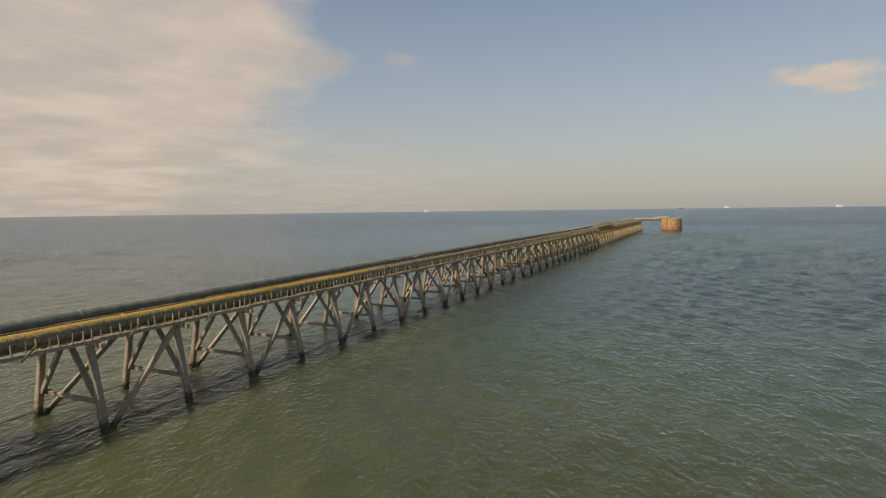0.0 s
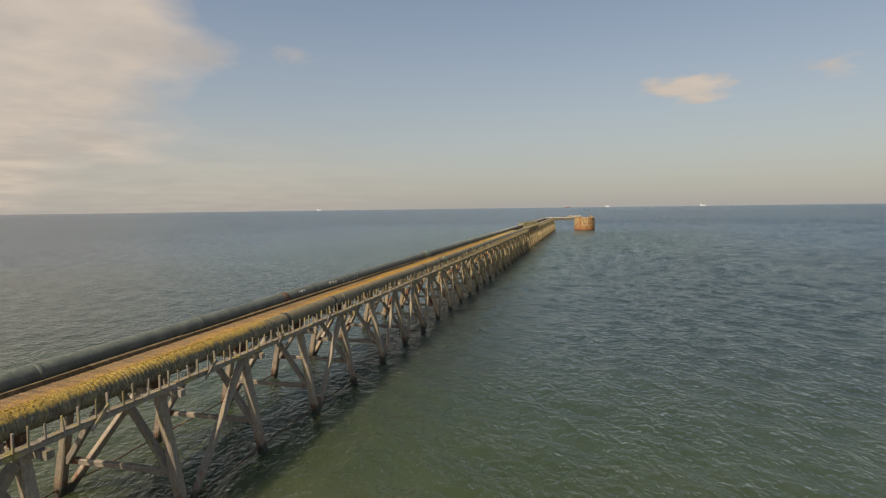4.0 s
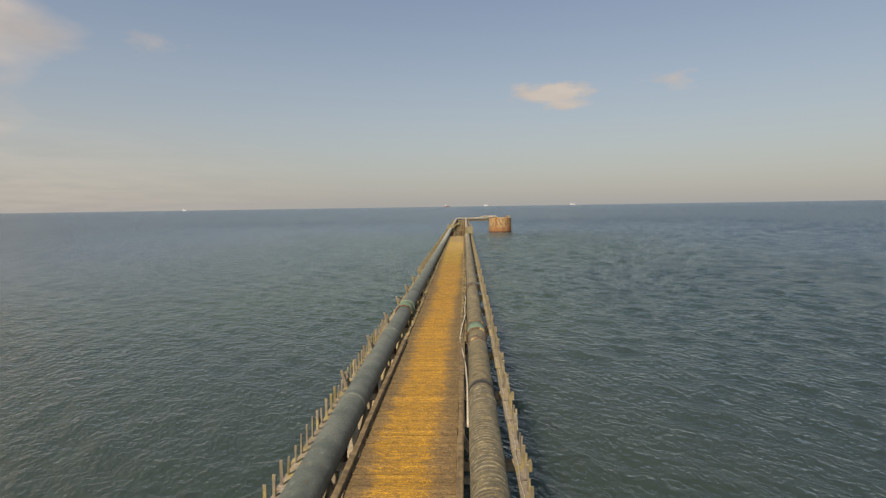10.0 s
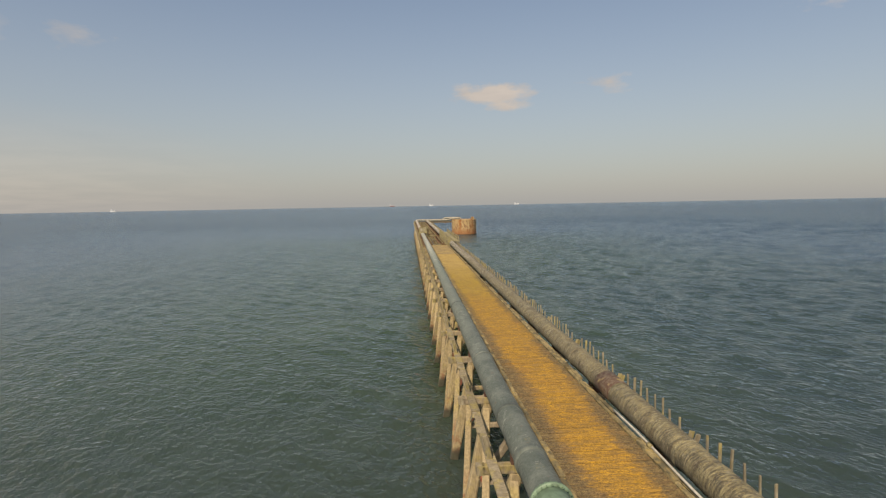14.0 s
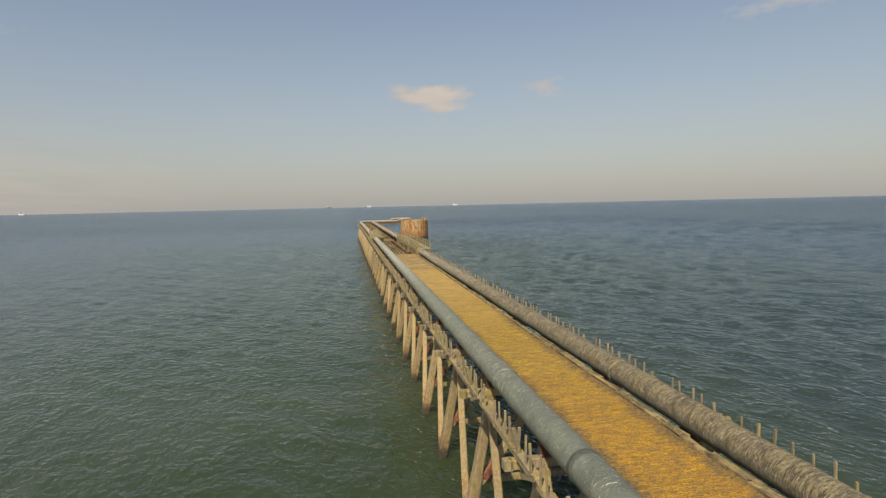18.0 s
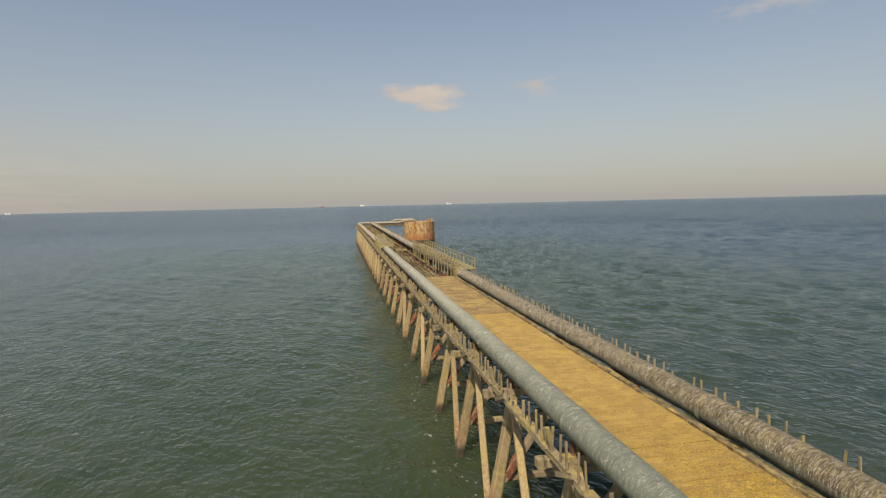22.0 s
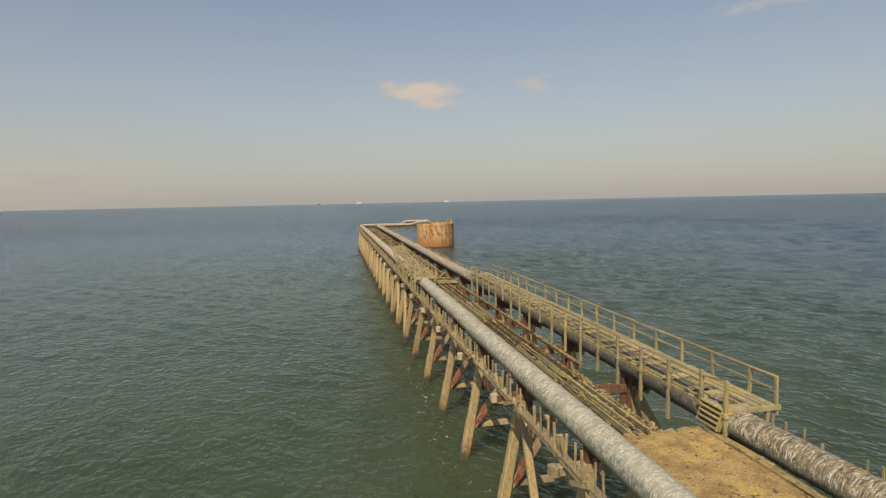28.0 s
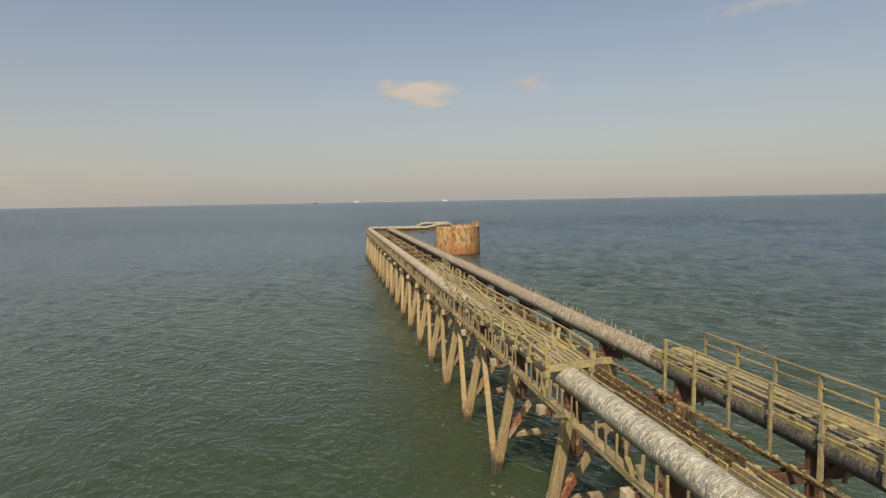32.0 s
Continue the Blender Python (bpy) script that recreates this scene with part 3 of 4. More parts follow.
def sea():
    n = Nodes("sea_water")
    x, y = n.axis(0), n.axis(1)
    big = n.noise(0.03, (1, 1.7, 1), 3.0)
    c = n.mix(n.step(big, 0.35, 0.65), (0.030, 0.047, 0.022), (0.040, 0.058, 0.028))
    # green over the shoal; outwards, distance haze and sky reflection are coloured in as blue
    off = n.math("MAXIMUM", n.math("SUBTRACT", n.math("ABSOLUTE", x), 25.0), n.math("SUBTRACT", y, 330.0))
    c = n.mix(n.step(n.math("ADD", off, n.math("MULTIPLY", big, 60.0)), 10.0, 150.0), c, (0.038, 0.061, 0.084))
    c = n.mix(n.step(n.math("ADD", y, n.math("MULTIPLY", x, 0.3)), 25.0, 85.0, 0.9, 0.0), c, n.mix(n.step(big, 0.35, 0.65), (0.042, 0.049, 0.021), (0.052, 0.059, 0.027)))
    c = n.mix(n.math("MULTIPLY", n.step(y, 55.0, 95.0), n.step(y, 130.0, 175.0, 0.8, 0.0)), c, (0.032, 0.045, 0.040))
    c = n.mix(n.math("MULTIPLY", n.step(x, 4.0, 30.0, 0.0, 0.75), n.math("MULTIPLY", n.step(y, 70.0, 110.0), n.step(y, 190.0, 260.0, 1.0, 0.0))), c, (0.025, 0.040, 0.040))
    # more of the distance's blue is put into the colour towards the horizon
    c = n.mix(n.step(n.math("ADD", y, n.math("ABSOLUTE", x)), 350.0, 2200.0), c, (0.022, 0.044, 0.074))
    # broken water round the piles
    line = n.math("ABSOLUTE", n.math("SUBTRACT", n.math("ABSOLUTE", x), 4.6))
    foam = n.math("MULTIPLY", n.step(line, 0.2, 1.8, 1.0, 0.0), n.step(n.noise(2.2, (1, 0.6, 1), 7.0, 0.75), 0.59, 0.68))
    foam = n.math("MULTIPLY", foam, n.step(n.noise(0.16, (1, 1, 1), 2.0), 0.42, 0.53))
    foam = n.math("MULTIPLY", foam, n.step(y, 130, 200, 0.0, 0.95))
    foam = n.math("MULTIPLY", foam, n.step(y, 396, 402, 1.0, 0.0))
    c = n.mix(foam, c, (0.62, 0.64, 0.60))
    turn = n.N("ShaderNodeMapping")
    turn.inputs["Rotation"].default_value = (0, 0, radians(-22))
    n.L(n.pos, turn.inputs["Vector"])
    plain_pos, n.pos = n.pos, turn.outputs[0]

    # the mesh carries the waves; these are the ripples that ride on them
    chop, ridge = n.noise(0.75, (1.25, 0.72, 1), 2.0, 0.5), n.noise(1.7, (1.2, 0.8, 1), 2.0, 0.5)
    ripple = n.noise(3.4, (1.1, 0.9, 1), 3.0, 0.6)
    n.pos = plain_pos
    waves = n.math("ADD", n.math("MULTIPLY", chop, 0.50), n.math("ADD", n.math("MULTIPLY", ridge, 0.40), n.math("MULTIPLY", ripple, 0.10)))
    waves = n.math("MULTIPLY", waves, n.step(x, -25.0, 35.0, 0.8, 1.05))
    bump = n.N("ShaderNodeBump")
    bump.inputs["Strength"].default_value, bump.inputs["Distance"].default_value = 1.0, 0.6
    n.L(waves, bump.inputs["Height"])
    body, deep, murk = n.N("ShaderNodeBsdfDiffuse"), n.N("ShaderNodeSubsurfaceScattering"), n.N("ShaderNodeMixShader")
    shine, fres, both = n.N("ShaderNodeBsdfGlossy"), n.N("ShaderNodeFresnel"), n.N("ShaderNodeMixShader")
    # daylight spreads in the murky water before it comes back
    deep.falloff = "BURLEY"
    deep.inputs["Scale"].default_value, deep.inputs["Radius"].default_value = 1.0, (5.0, 6.0, 5.5)
    murk.inputs[0].default_value = 0.82
    n.put(c, body.inputs["Color"])
    n.put(c, deep.inputs["Color"])
    n.L(body.outputs[0], murk.inputs[1])
    n.L(deep.outputs[0], murk.inputs[2])
    shine.inputs["Roughness"].default_value = 0.17
    shine.inputs["Color"].default_value = (0.90, 0.95, 0.97, 1)
    fres.inputs["IOR"].default_value = 1.33
    for node in (shine, fres):
        n.L(bump.outputs[0], node.inputs["Normal"])
    # noise varies the reflection's strength in patches, in place of wind-ruffled water
    sheen = n.step(n.noise(0.13, (0.85, 1.15, 1), 7.0, 0.72), 0.36, 0.64, 0.93, 1.0)
    # the sky's reflection is also cut far out, for waves hiding each other's slopes
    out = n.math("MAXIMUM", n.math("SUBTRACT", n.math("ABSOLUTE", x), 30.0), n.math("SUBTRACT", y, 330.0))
    sheen = n.math("MULTIPLY", sheen, n.step(out, -30.0, 320.0, 0.97, 0.73))
    n.L(n.math("MULTIPLY", fres.outputs[0], n.math("MULTIPLY", sheen, 0.98)), both.inputs[0])
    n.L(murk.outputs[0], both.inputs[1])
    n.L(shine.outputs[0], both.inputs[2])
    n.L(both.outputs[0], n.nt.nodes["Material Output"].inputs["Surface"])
    n.nt.nodes.remove(n.b)
    return n.m


M_SEA = sea()

# ---- the sea: one sheet out to the horizon, with real swell near the pier ----
def spread(lo, hi, near_lo, near_hi, step, grow):
    """Grid lines, even from near_lo to near_hi, then slowly wider, and quickly so once they are 3 m apart."""
    out, s, p = list(np.arange(near_lo, near_hi + step / 2, step)), step, near_hi
    while p < hi:
        s *= grow if s < 3 else 1.08
        p += s
        out.append(min(p, hi))
    s, p = step, near_lo
    while p > lo:
        s *= grow if s < 3 else 1.08
        p -= s
        out.insert(0, max(p, lo))
    return np.array(out)


def build_sea():
    xs, ys = spread(-4850, 4850, -30, 45, 0.55, 1.009), spread(-600, 4850, -5, 370, 0.55, 1.007)
    X, Y = np.meshgrid(xs, ys)
    cell = np.maximum(*np.meshgrid(np.gradient(xs), np.gradient(ys)))
    rng = np.random.default_rng(5)
    Z, DX, DY = (np.zeros_like(X) for _ in range(3))
    # short wind waves, 1.7 to 6 m long, with crests drawn together; longer ones far out
    calm = np.maximum(0.62 + 0.55 * np.clip((X + 20) / 50, 0, 1), 0.80 * np.clip((-X - 50) / 80, 0, 1))
    for k in range(104):
        length = 1.7 * (6.0 / 1.7) ** ((k + rng.uniform(0, 1)) / 72)
        a = radians(rng.normal(66, 20) if k % 4 < 3 else rng.normal(15, 35))
        high = calm * length * np.clip((length / cell - 2.4) / 1.6, 0, 1) * (0.0034 if k < 72 else 0.005 * np.clip((cell - 0.8) / 1.2, 0, 1))
        phase = (X * math.sin(a) + Y * math.cos(a)) * 2 * math.pi / length + rng.uniform(0, 6.3)
        Z += high * np.sin(phase)
        DX += high * math.sin(a) * np.cos(phase)
        DY += high * math.cos(a) * np.cos(phase)
    X, Y = X + DX, Y + DY
    nx, ny = len(xs), len(ys)
    idx = np.arange(nx * ny).reshape(ny, nx)
    faces = np.stack([idx[:-1, :-1], idx[:-1, 1:], idx[1:, 1:], idx[1:, :-1]], -1).reshape(-1, 4)
    me = bpy.data.meshes.new("water")
    me.vertices.add(nx * ny)
    me.vertices.foreach_set("co", np.stack([X, Y, Z], -1).ravel())
    me.loops.add(faces.size)
    me.loops.foreach_set("vertex_index", faces.ravel())
    me.polygons.add(len(faces))
    me.polygons.foreach_set("loop_start", np.arange(0, faces.size, 4))
    me.polygons.foreach_set("use_smooth", np.ones(len(faces), bool))
    me.update(calc_edges=True)
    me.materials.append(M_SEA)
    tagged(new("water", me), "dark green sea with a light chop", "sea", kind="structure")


build_sea()


# ---- trestles ----
def build_bent(with_brace, rusted=False, sleeved=False):
    """One trestle at y = 0, its braces running out to the next one."""
    label = "timber trestle with a rusted steel crossbeam, standing in the sea" if rusted else "weathered timber trestle with rusty brackets, standing in the sea"
    t = thing("trestle", label, "trestle", group="pier trestles")
    if rusted:
        part("crossbeam", Shape().prism((-4.05, -0.12, 6.28), (4.05, -0.12, 6.28), 0.10, 0.42).prism((-4.05, 0.14, 6.28), (4.05, 0.14, 6.28), 0.10, 0.42), M_RUST, t, "rusted steel crossbeam")
        for _ in range(18):
            p = Vector((random.uniform(-1.6, 2.0), random.uniform(-0.4, 0.4), 6.42))
            part("scrap", Shape().prism(p, p + Vector((random.uniform(-0.3, 0.3), random.uniform(-0.3, 0.3), random.uniform(0.05, 0.4))), random.uniform(0.05, 0.16), random.uniform(0.03, 0.07), (0, 1, 0), jit=0.04), random.choice((M_RED, M_RUST, M_WALK)), t, "flaking rusted bracket")
        for s in (-1, 1):
            part("column", Shape().prism((s * 2.5, 0, 4.2), (s * 2.62, 0, 7.0), 0.62, 0.16, (0, 1, 0)).prism((s * 2.5, 0, 4.2), (s * 2.62, 0, 7.0), 0.16, 0.62, (0, 1, 0)), M_RUST, t, "rusted steel pipe column")
    else:
        part("crossbeam", Shape().prism((-4.05, 0, 6.32), (4.05, 0, 6.32), 0.34, 0.36), M_BRACE, t)
    for s in (-1, 1):
        leg = part("leg", Shape().prism((s * 4.30, 0, -1.5), (s * 3.53, 0, 2.4), 0.50, 0.50, (0, 1, 0), jit=0.015)
                   .prism((s * 3.53, 0, 2.4), (s * 2.82, 0, 6.14), 0.46, 0.48, (0, 1, 0), jit=0.015), M_LEG, t)
        part("bracket", Shape().prism((s * 3.5, 0.3, 1.95), (s * 2.85, 0.3, 1.95), 0.32, 0.34), M_RED, leg, "rusty red steel bracket")
        if rusted or sleeved:
            part("strut_sleeve", Shape().prism((s * 3.2, 0.06, 2.15), (s * 2.5, 0.06, 3.14), 0.36, 0.40, (0, 1, 0)), M_RED, t, "rusted red sleeve on the strut")
        part("diagonal", Shape().prism((s * 3.35, 0.05, 1.95), (s * 0.35, 0.05, 6.14), 0.32, 0.36, (0, 1, 0), jit=0.02), M_BRACE, t)
        part("saddle", Shape().prism((s * PIPE_X, 0, 6.5), (s * PIPE_X, 0, 7.02), 0.7, 0.34, (0, 1, 0)), M_RUST, t, "rusty steel pipe saddle")
        part("beam_end", Shape().box((s * 4.12 - 0.16, -0.17, 6.14), (s * 4.12 + 0.16, 0.17, 6.5)), M_PALE if rusted else M_LEDGE, t)
        for dy in (-0.30, 0.24) if rusted or sleeved else ():
            part("stub", Shape().prism((s * 3.55, dy * 0.6, 5.9), (s * (3.93 + random.uniform(-0.05, 0.08)), dy, 7.25 + random.uniform(0, 0.45)), 0.14, 0.12, (0, 1, 0), jit=0.02), M_LEDGE, t)
        if with_brace:
            part("brace", Shape().prism((s * 3.98, 0.35, -0.1), (s * 2.95, BAY - 0.4, 5.95), 0.34, 0.4, jit=0.02), M_LEG, t)
    part("tie", Shape().prism((-3.45, 0.3, 1.95), (3.45, 0.3, 1.95), 0.28, 0.30, jit=0.02), M_BRACE, t)
    return t


bents = {(b, r, c): build_bent(b, r, c) for b in (False, True) for r, c in ((False, False), (False, True), (True, True))}
used = set()
for k in range(-8, 52):
    braced = k % 2 == 0 if k < 9 else (k < 24 or (k % 2 == 0 and k < 29) or k > 33)
    src = bents[braced, k > 28, k > 10]
    if src in used:
        copy_thing(src, pose(0, bent_y(k), 0))
    else:
        used.add(src)
        src.location = (0, bent_y(k), 0)

# rods that tie the pile feet along the first bays
for k in range(-4, 7):
    for sx in (-1, 1):
        rod = thing("tie_rod", "thin rusty tie rod between pile feet just above the water", "tie rod", (sx * 3.88, bent_y(k), 0.42), "tie rods")
        part("bar", Shape().tube([(0, 0.2, 0), (0.02, BAY / 2, -0.06), (0, BAY - 0.2, 0)], 0.045, 8), M_RUST, rod)
        for y in (0.3, BAY - 0.3):
            part("clamp", Shape().box((-0.07, y - 0.06, -0.07), (0.07, y + 0.06, 0.07)), M_RED, rod)

# ---- long beams under deck and pipes ----
for x, w in ((-1.5, 0.3), (0.0, 0.3), (1.5, 0.3)):
    g = thing("girder", "dark timber girder under the pier deck", "girder", group="deck girders")
    y = BEGIN
    while y < DECK_END - 0.5:
        e = min(y + BAY * 2, DECK_END - 0.4)
        part("beam", Shape().prism((x, y, 6.68), (x, e - 0.02, 6.68), w, 0.36, jit=0.01), M_BRACE, g)
        y = e


# ---- outer ledges with stub posts ----
def build_ledge(posts, pale, high):
    t = thing("ledge", "lichened timber cable ledge with stub posts" if posts else "bare lichened timber cable ledge", "ledge", group="cable ledges")
    part("beam", Shape().prism((0, 0, LEDGE_Z - 0.20), (0, BAY, LEDGE_Z - 0.20), 0.26, 0.20, jit=0.015), M_LEDGE, t)
    for a, b in ((0.0, 0.38), (0.40, 0.71), (0.72, 1.0)):
        part("ledge_board", Shape().prism((random.uniform(-0.03, 0.03), BAY * a + 0.02, LEDGE_Z - 0.07 + random.uniform(-0.03, 0.03)), (random.uniform(-0.05, 0.05), BAY * b - 0.02, LEDGE_Z - 0.07 + random.uniform(-0.03, 0.03)),
                                          random.uniform(0.27, 0.36), 0.08, jit=0.02), M_LEDGE, t)
    y = random.uniform(1.0, 4.0)
    part("loose_board", Shape().prism((0.24, y, LEDGE_Z - 0.45), (0.26, y + random.uniform(0.8, 1.6), LEDGE_Z + random.uniform(0.0, 0.35)), 0.05, 0.16, jit=0.02), M_LEDGE, t)
    if posts:
        for i in range(10):
            if random.random() < 0.06:
                continue
            y = 0.3 + i * BAY / 10 + random.uniform(-0.09, 0.09)
            top = LEDGE_Z + (0.88 if high else 0.70) + random.uniform(-0.16, 0.12)
            wide = random.choice((0.055, 0.065, 0.075, 0.10))
            part("post", Shape().prism((0.10, y, LEDGE_Z - 0.3), (0.10 + random.uniform(-0.06, 0.06), y + random.uniform(-0.07, 0.07), top),
                                       wide, 0.065, (0, 1, 0), jit=0.012), M_LEDGE, t)
    if pale:
        part("cable", Shape().tube([(-0.05 + 0.03 * math.sin(i * math.pi / 8 + 0.6) + 0.02 * math.sin(i * math.pi / 2), BAY * i / 16, LEDGE_Z + 0.03 + 0.012 * math.sin(i * math.pi / 4)) for i in range(17)], 0.010, 6), M_HOSE, t, "thin pale service pipe")
    return t


ledges = {(a, b, c): build_ledge(a, b, c) for a, b, c in ((True, True, False), (True, True, True), (True, False, False), (True, False, True), (False, False, False))}
used = set()
for k in range(-8, 51):
    for s in (-1, 1):
        y = bent_y(k)
        bare = s < 0 and 118 < y < 148
        src = ledges[not bare, s > 0 and y < 150, y > 120 and not bare]
        m = pose(s * LEDGE_X, y if s > 0 else y + BAY, 0, 0, 0, 0 if s > 0 else 180)
        if src in used:
            copy_thing(src, m)
        else:
            used.add(src)
            src.matrix_basis = m


# ---- pipelines ----
def bark(p, a):
    """Flakes of the old wrapping, in ridges round the pipe."""
    q = Vector((math.cos(a) * 0.8, p.y * 4.2, math.sin(a) * 0.8))
    deep = 0.012 if p.y < 64 else 0.007 if p.y < 100 else 0.024
    return deep * (max(noise.noise(q), -0.25) + 0.6 * noise.noise(q * 2.7))


def pipe_run(s, mat, rib):
    name = "wrapped brown pipeline with yellow lichen and bird lime" if s > 0 else "grey-green coated steel pipeline with bird lime"
    t = thing("pipeline", name + ", beside the deck", "pipeline", group="pipelines")
    y, n = BEGIN, 0
    x = s * PIPE_X
    while y < END - 3:
        e = min(y + 12.2, END - 2)
        steps = max(2, int((e - y) / (0.05 if rib and y < 110 else 0.08 if rib and y < 270 else 0.3 if rib else 0.6)))
        pts, rs, ph = [], [], random.uniform(0, 6)
        for i in range(steps + 1):
            yy = y + (e - y) * i / steps
            sag = 0.012 * math.sin(yy * 0.51 + s) + 0.01 * math.sin(yy * 0.17)
            pts.append((x + 0.015 * math.sin(yy * 0.23 + s), yy, PIPE_Z + sag))
            ridge = (0.019 if 50 < yy < 79 or 93.5 < yy < 102.6 else 0.008) * math.sin(yy * 27 + 3.5 * math.sin(yy * 0.9)) * (0.6 + 0.4 * math.sin(yy * 0.35 + ph)) if rib else 0.0
            rs.append(PIPE_R + ridge + 0.006 * math.sin(yy * 1.7))
        part("pipe_section", Shape().tube(pts, rs, 28, caps=False, lump=bark if rib else None), mat, t)
        part("joint", Shape().tube([(x, e - 0.16, PIPE_Z), (x, e - 0.13, PIPE_Z), (x, e + 0.13, PIPE_Z), (x, e + 0.16, PIPE_Z)],
                                   [PIPE_R, PIPE_R + (0.035 if y < 190 else 0.012), PIPE_R + (0.035 if y < 190 else 0.012), PIPE_R], 28, caps=False), mat, t)
        y, n = e, n + 1
    return t


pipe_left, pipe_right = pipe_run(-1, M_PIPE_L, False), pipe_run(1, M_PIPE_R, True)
crust = Shape()
for _ in range(2600):
    y, a = random.triangular(34, 66, 46), random.gauss(math.pi / 2 + 0.35, 0.40)
    p = Vector((PIPE_X + math.cos(a) * 0.54, y, PIPE_Z + math.sin(a) * 0.54))
    crust.prism(p, p + Vector((random.uniform(-0.03, 0.03), random.uniform(-0.07, 0.07), random.uniform(0.0, 0.035))), random.uniform(0.02, 0.06), random.uniform(0.012, 0.03), (0, 1, 0), jit=0.014)
tagged(part("lichen_crust", crust, M_LICHEN, pipe_right, "lumpy yellow lichen crust"), kind="stuff")

# ---- caisson at the head of the pier ----
def build_caisson():
    t = thing("caisson", "round rust-streaked concrete caisson at the pier head", "caisson", (21.9, 400.5, 0))
    wall = Shape()
    n, ring = 56, []
    for z, r in ((-1.5, 6.3), (1.0, 6.3), (4.0, 6.28), (7.6, 6.25), (7.9, 6.15), (7.9, 5.3), (7.2, 5.25)):
        ring.append(len(wall.v))
        for i in range(n):
            a = 2 * math.pi * i / n
            k = 0.04 if i % 2 else -0.03
            wall.v.append(Vector((math.cos(a) * (r + k), math.sin(a) * (r + k), z + (0.06 * math.sin(i * 2.3) if z > 7 else 0))))
    for a, b in zip(ring, ring[1:]):
        wall.f += [(a + i, a + (i + 1) % n, b + (i + 1) % n, b + i) for i in range(n)]
    wall.f.append(tuple(ring[-1] + i for i in range(n)))
    part("wall", wall, M_CAISSON, t)
    part("bollard", Shape().box((3.3, -4.9, 7.7), (4.7, -3.7, 8.95)).box((3.2, -5.0, 8.8), (4.8, -3.6, 9.1)), M_CAISSON, t)
    return t


build_caisson()

# ---- ships on the horizon ----
def ship(x, y, length, kind):
    t = thing("ship", {"cargo": "distant red-hulled cargo ship with white bridge at sea", "white": "distant white ship lying at sea"}[kind], "ship", (x, y, 0), "ships at anchor")
    hull = Shape()
    hull.prism((-length * 0.48, 0, 3.5), (length * 0.40, 0, 3.5), 16, 8, chamfer=0.2)
    hull.prism((length * 0.40, 0, 4.0), (length * 0.5, 0, 4.5), 9, 8, chamfer=0.3)
    part("hull", hull, M_HULL if kind == "cargo" else M_SHIP, t)
    part("bridge", Shape().box((-length * 0.44, -6, 7), (-length * 0.27, 6, 14)).box((-length * 0.42, -5, 14), (-length * 0.32, 5, 17)), M_SHIP, t)
    part("mast", Shape().prism((length * 0.2, 0, 7), (length * 0.2, 0, 15), 1.2, 1.2, (0, 1, 0)), M_SHIP, t)


for x, y, length, kind in ((800, 4320, 36, "white"), (165, 4400, 30, "white"), (-130, 4420, 36, "cargo"), (-1960, 4000, 34, "white")):
    ship(x, y, length, kind)


# ---- fittings on the pipes ----
def flange(y, x, mat, label, bolts=24):
    t = thing("flange", label, "flange", (x, y, PIPE_Z), "pipe flanges")
    r = PIPE_R
    part("ring", Shape().tube([(0, -0.06, 0), (0, -0.05, 0), (0, 0.05, 0), (0, 0.06, 0)], [r + 0.02, r + 0.12, r + 0.12, r + 0.02], 32, caps=False), mat, t)
    nuts = Shape()
    for i in range(bolts):
        a = 2 * math.pi * i / bolts
        nuts.prism((math.cos(a) * (r + 0.075), -0.12, math.sin(a) * (r + 0.075)), (math.cos(a) * (r + 0.075), 0.12, math.sin(a) * (r + 0.075)), 0.045, 0.045)
    part("bolts", nuts, mat, t)


def sleeve(y0, y1, x, mat, label, grow=0.03):
    t = thing("sleeve", label, "pipe sleeve", (x, y0, PIPE_Z), "pipe sleeves")
    n = y1 - y0
    part("band", Shape().tube([(0, 0, 0), (0, 0.02, 0), (0, n - 0.02, 0), (0, n, 0)], [PIPE_R, PIPE_R + grow, PIPE_R + grow, PIPE_R], 32, caps=False), mat, t)


sleeve(121.0, 122.9, -PIPE_X, M_GREEN, "bright green painted spool on the green pipeline", 0.03)
flange(122.95, -PIPE_X, M_GREEN, "green bolted flange on the pipeline")
flange(120.9, -PIPE_X, M_SPOOL, "rusty flange ring on the green pipeline")
sleeve(113.0, 115.0, PIPE_X, M_GREEN, "bright green painted spool on the brown pipeline", 0.04)
flange(115.05, PIPE_X, M_SPOOL, "rusty bolted flange beside the green spool")
flange(112.9, PIPE_X, M_SPOOL, "rusty bolted flange beside the green spool")
sleeve(162.9, 164.7, -PIPE_X, M_BAND, "grey-brown stained band on the green pipeline", 0.014)
for y0, y1, s in ((131.7, 133.5, 1), (110.4, 111.2, 1), (75.6, 76.6, -1)):
    sleeve(y0, y1, s * PIPE_X, M_SPOOL, "rusted bare steel band on the pipeline", 0.022)
for y0, s in ((66.9, 1), (74.8, 1), (102.5, 1), (90.0, -1), (129.4, -1), (153.6, -1)):
    sleeve(y0, y0 + 0.35, s * PIPE_X, M_BLACK if s > 0 else M_WRAP, "dark joint band on the pipeline", 0.022)


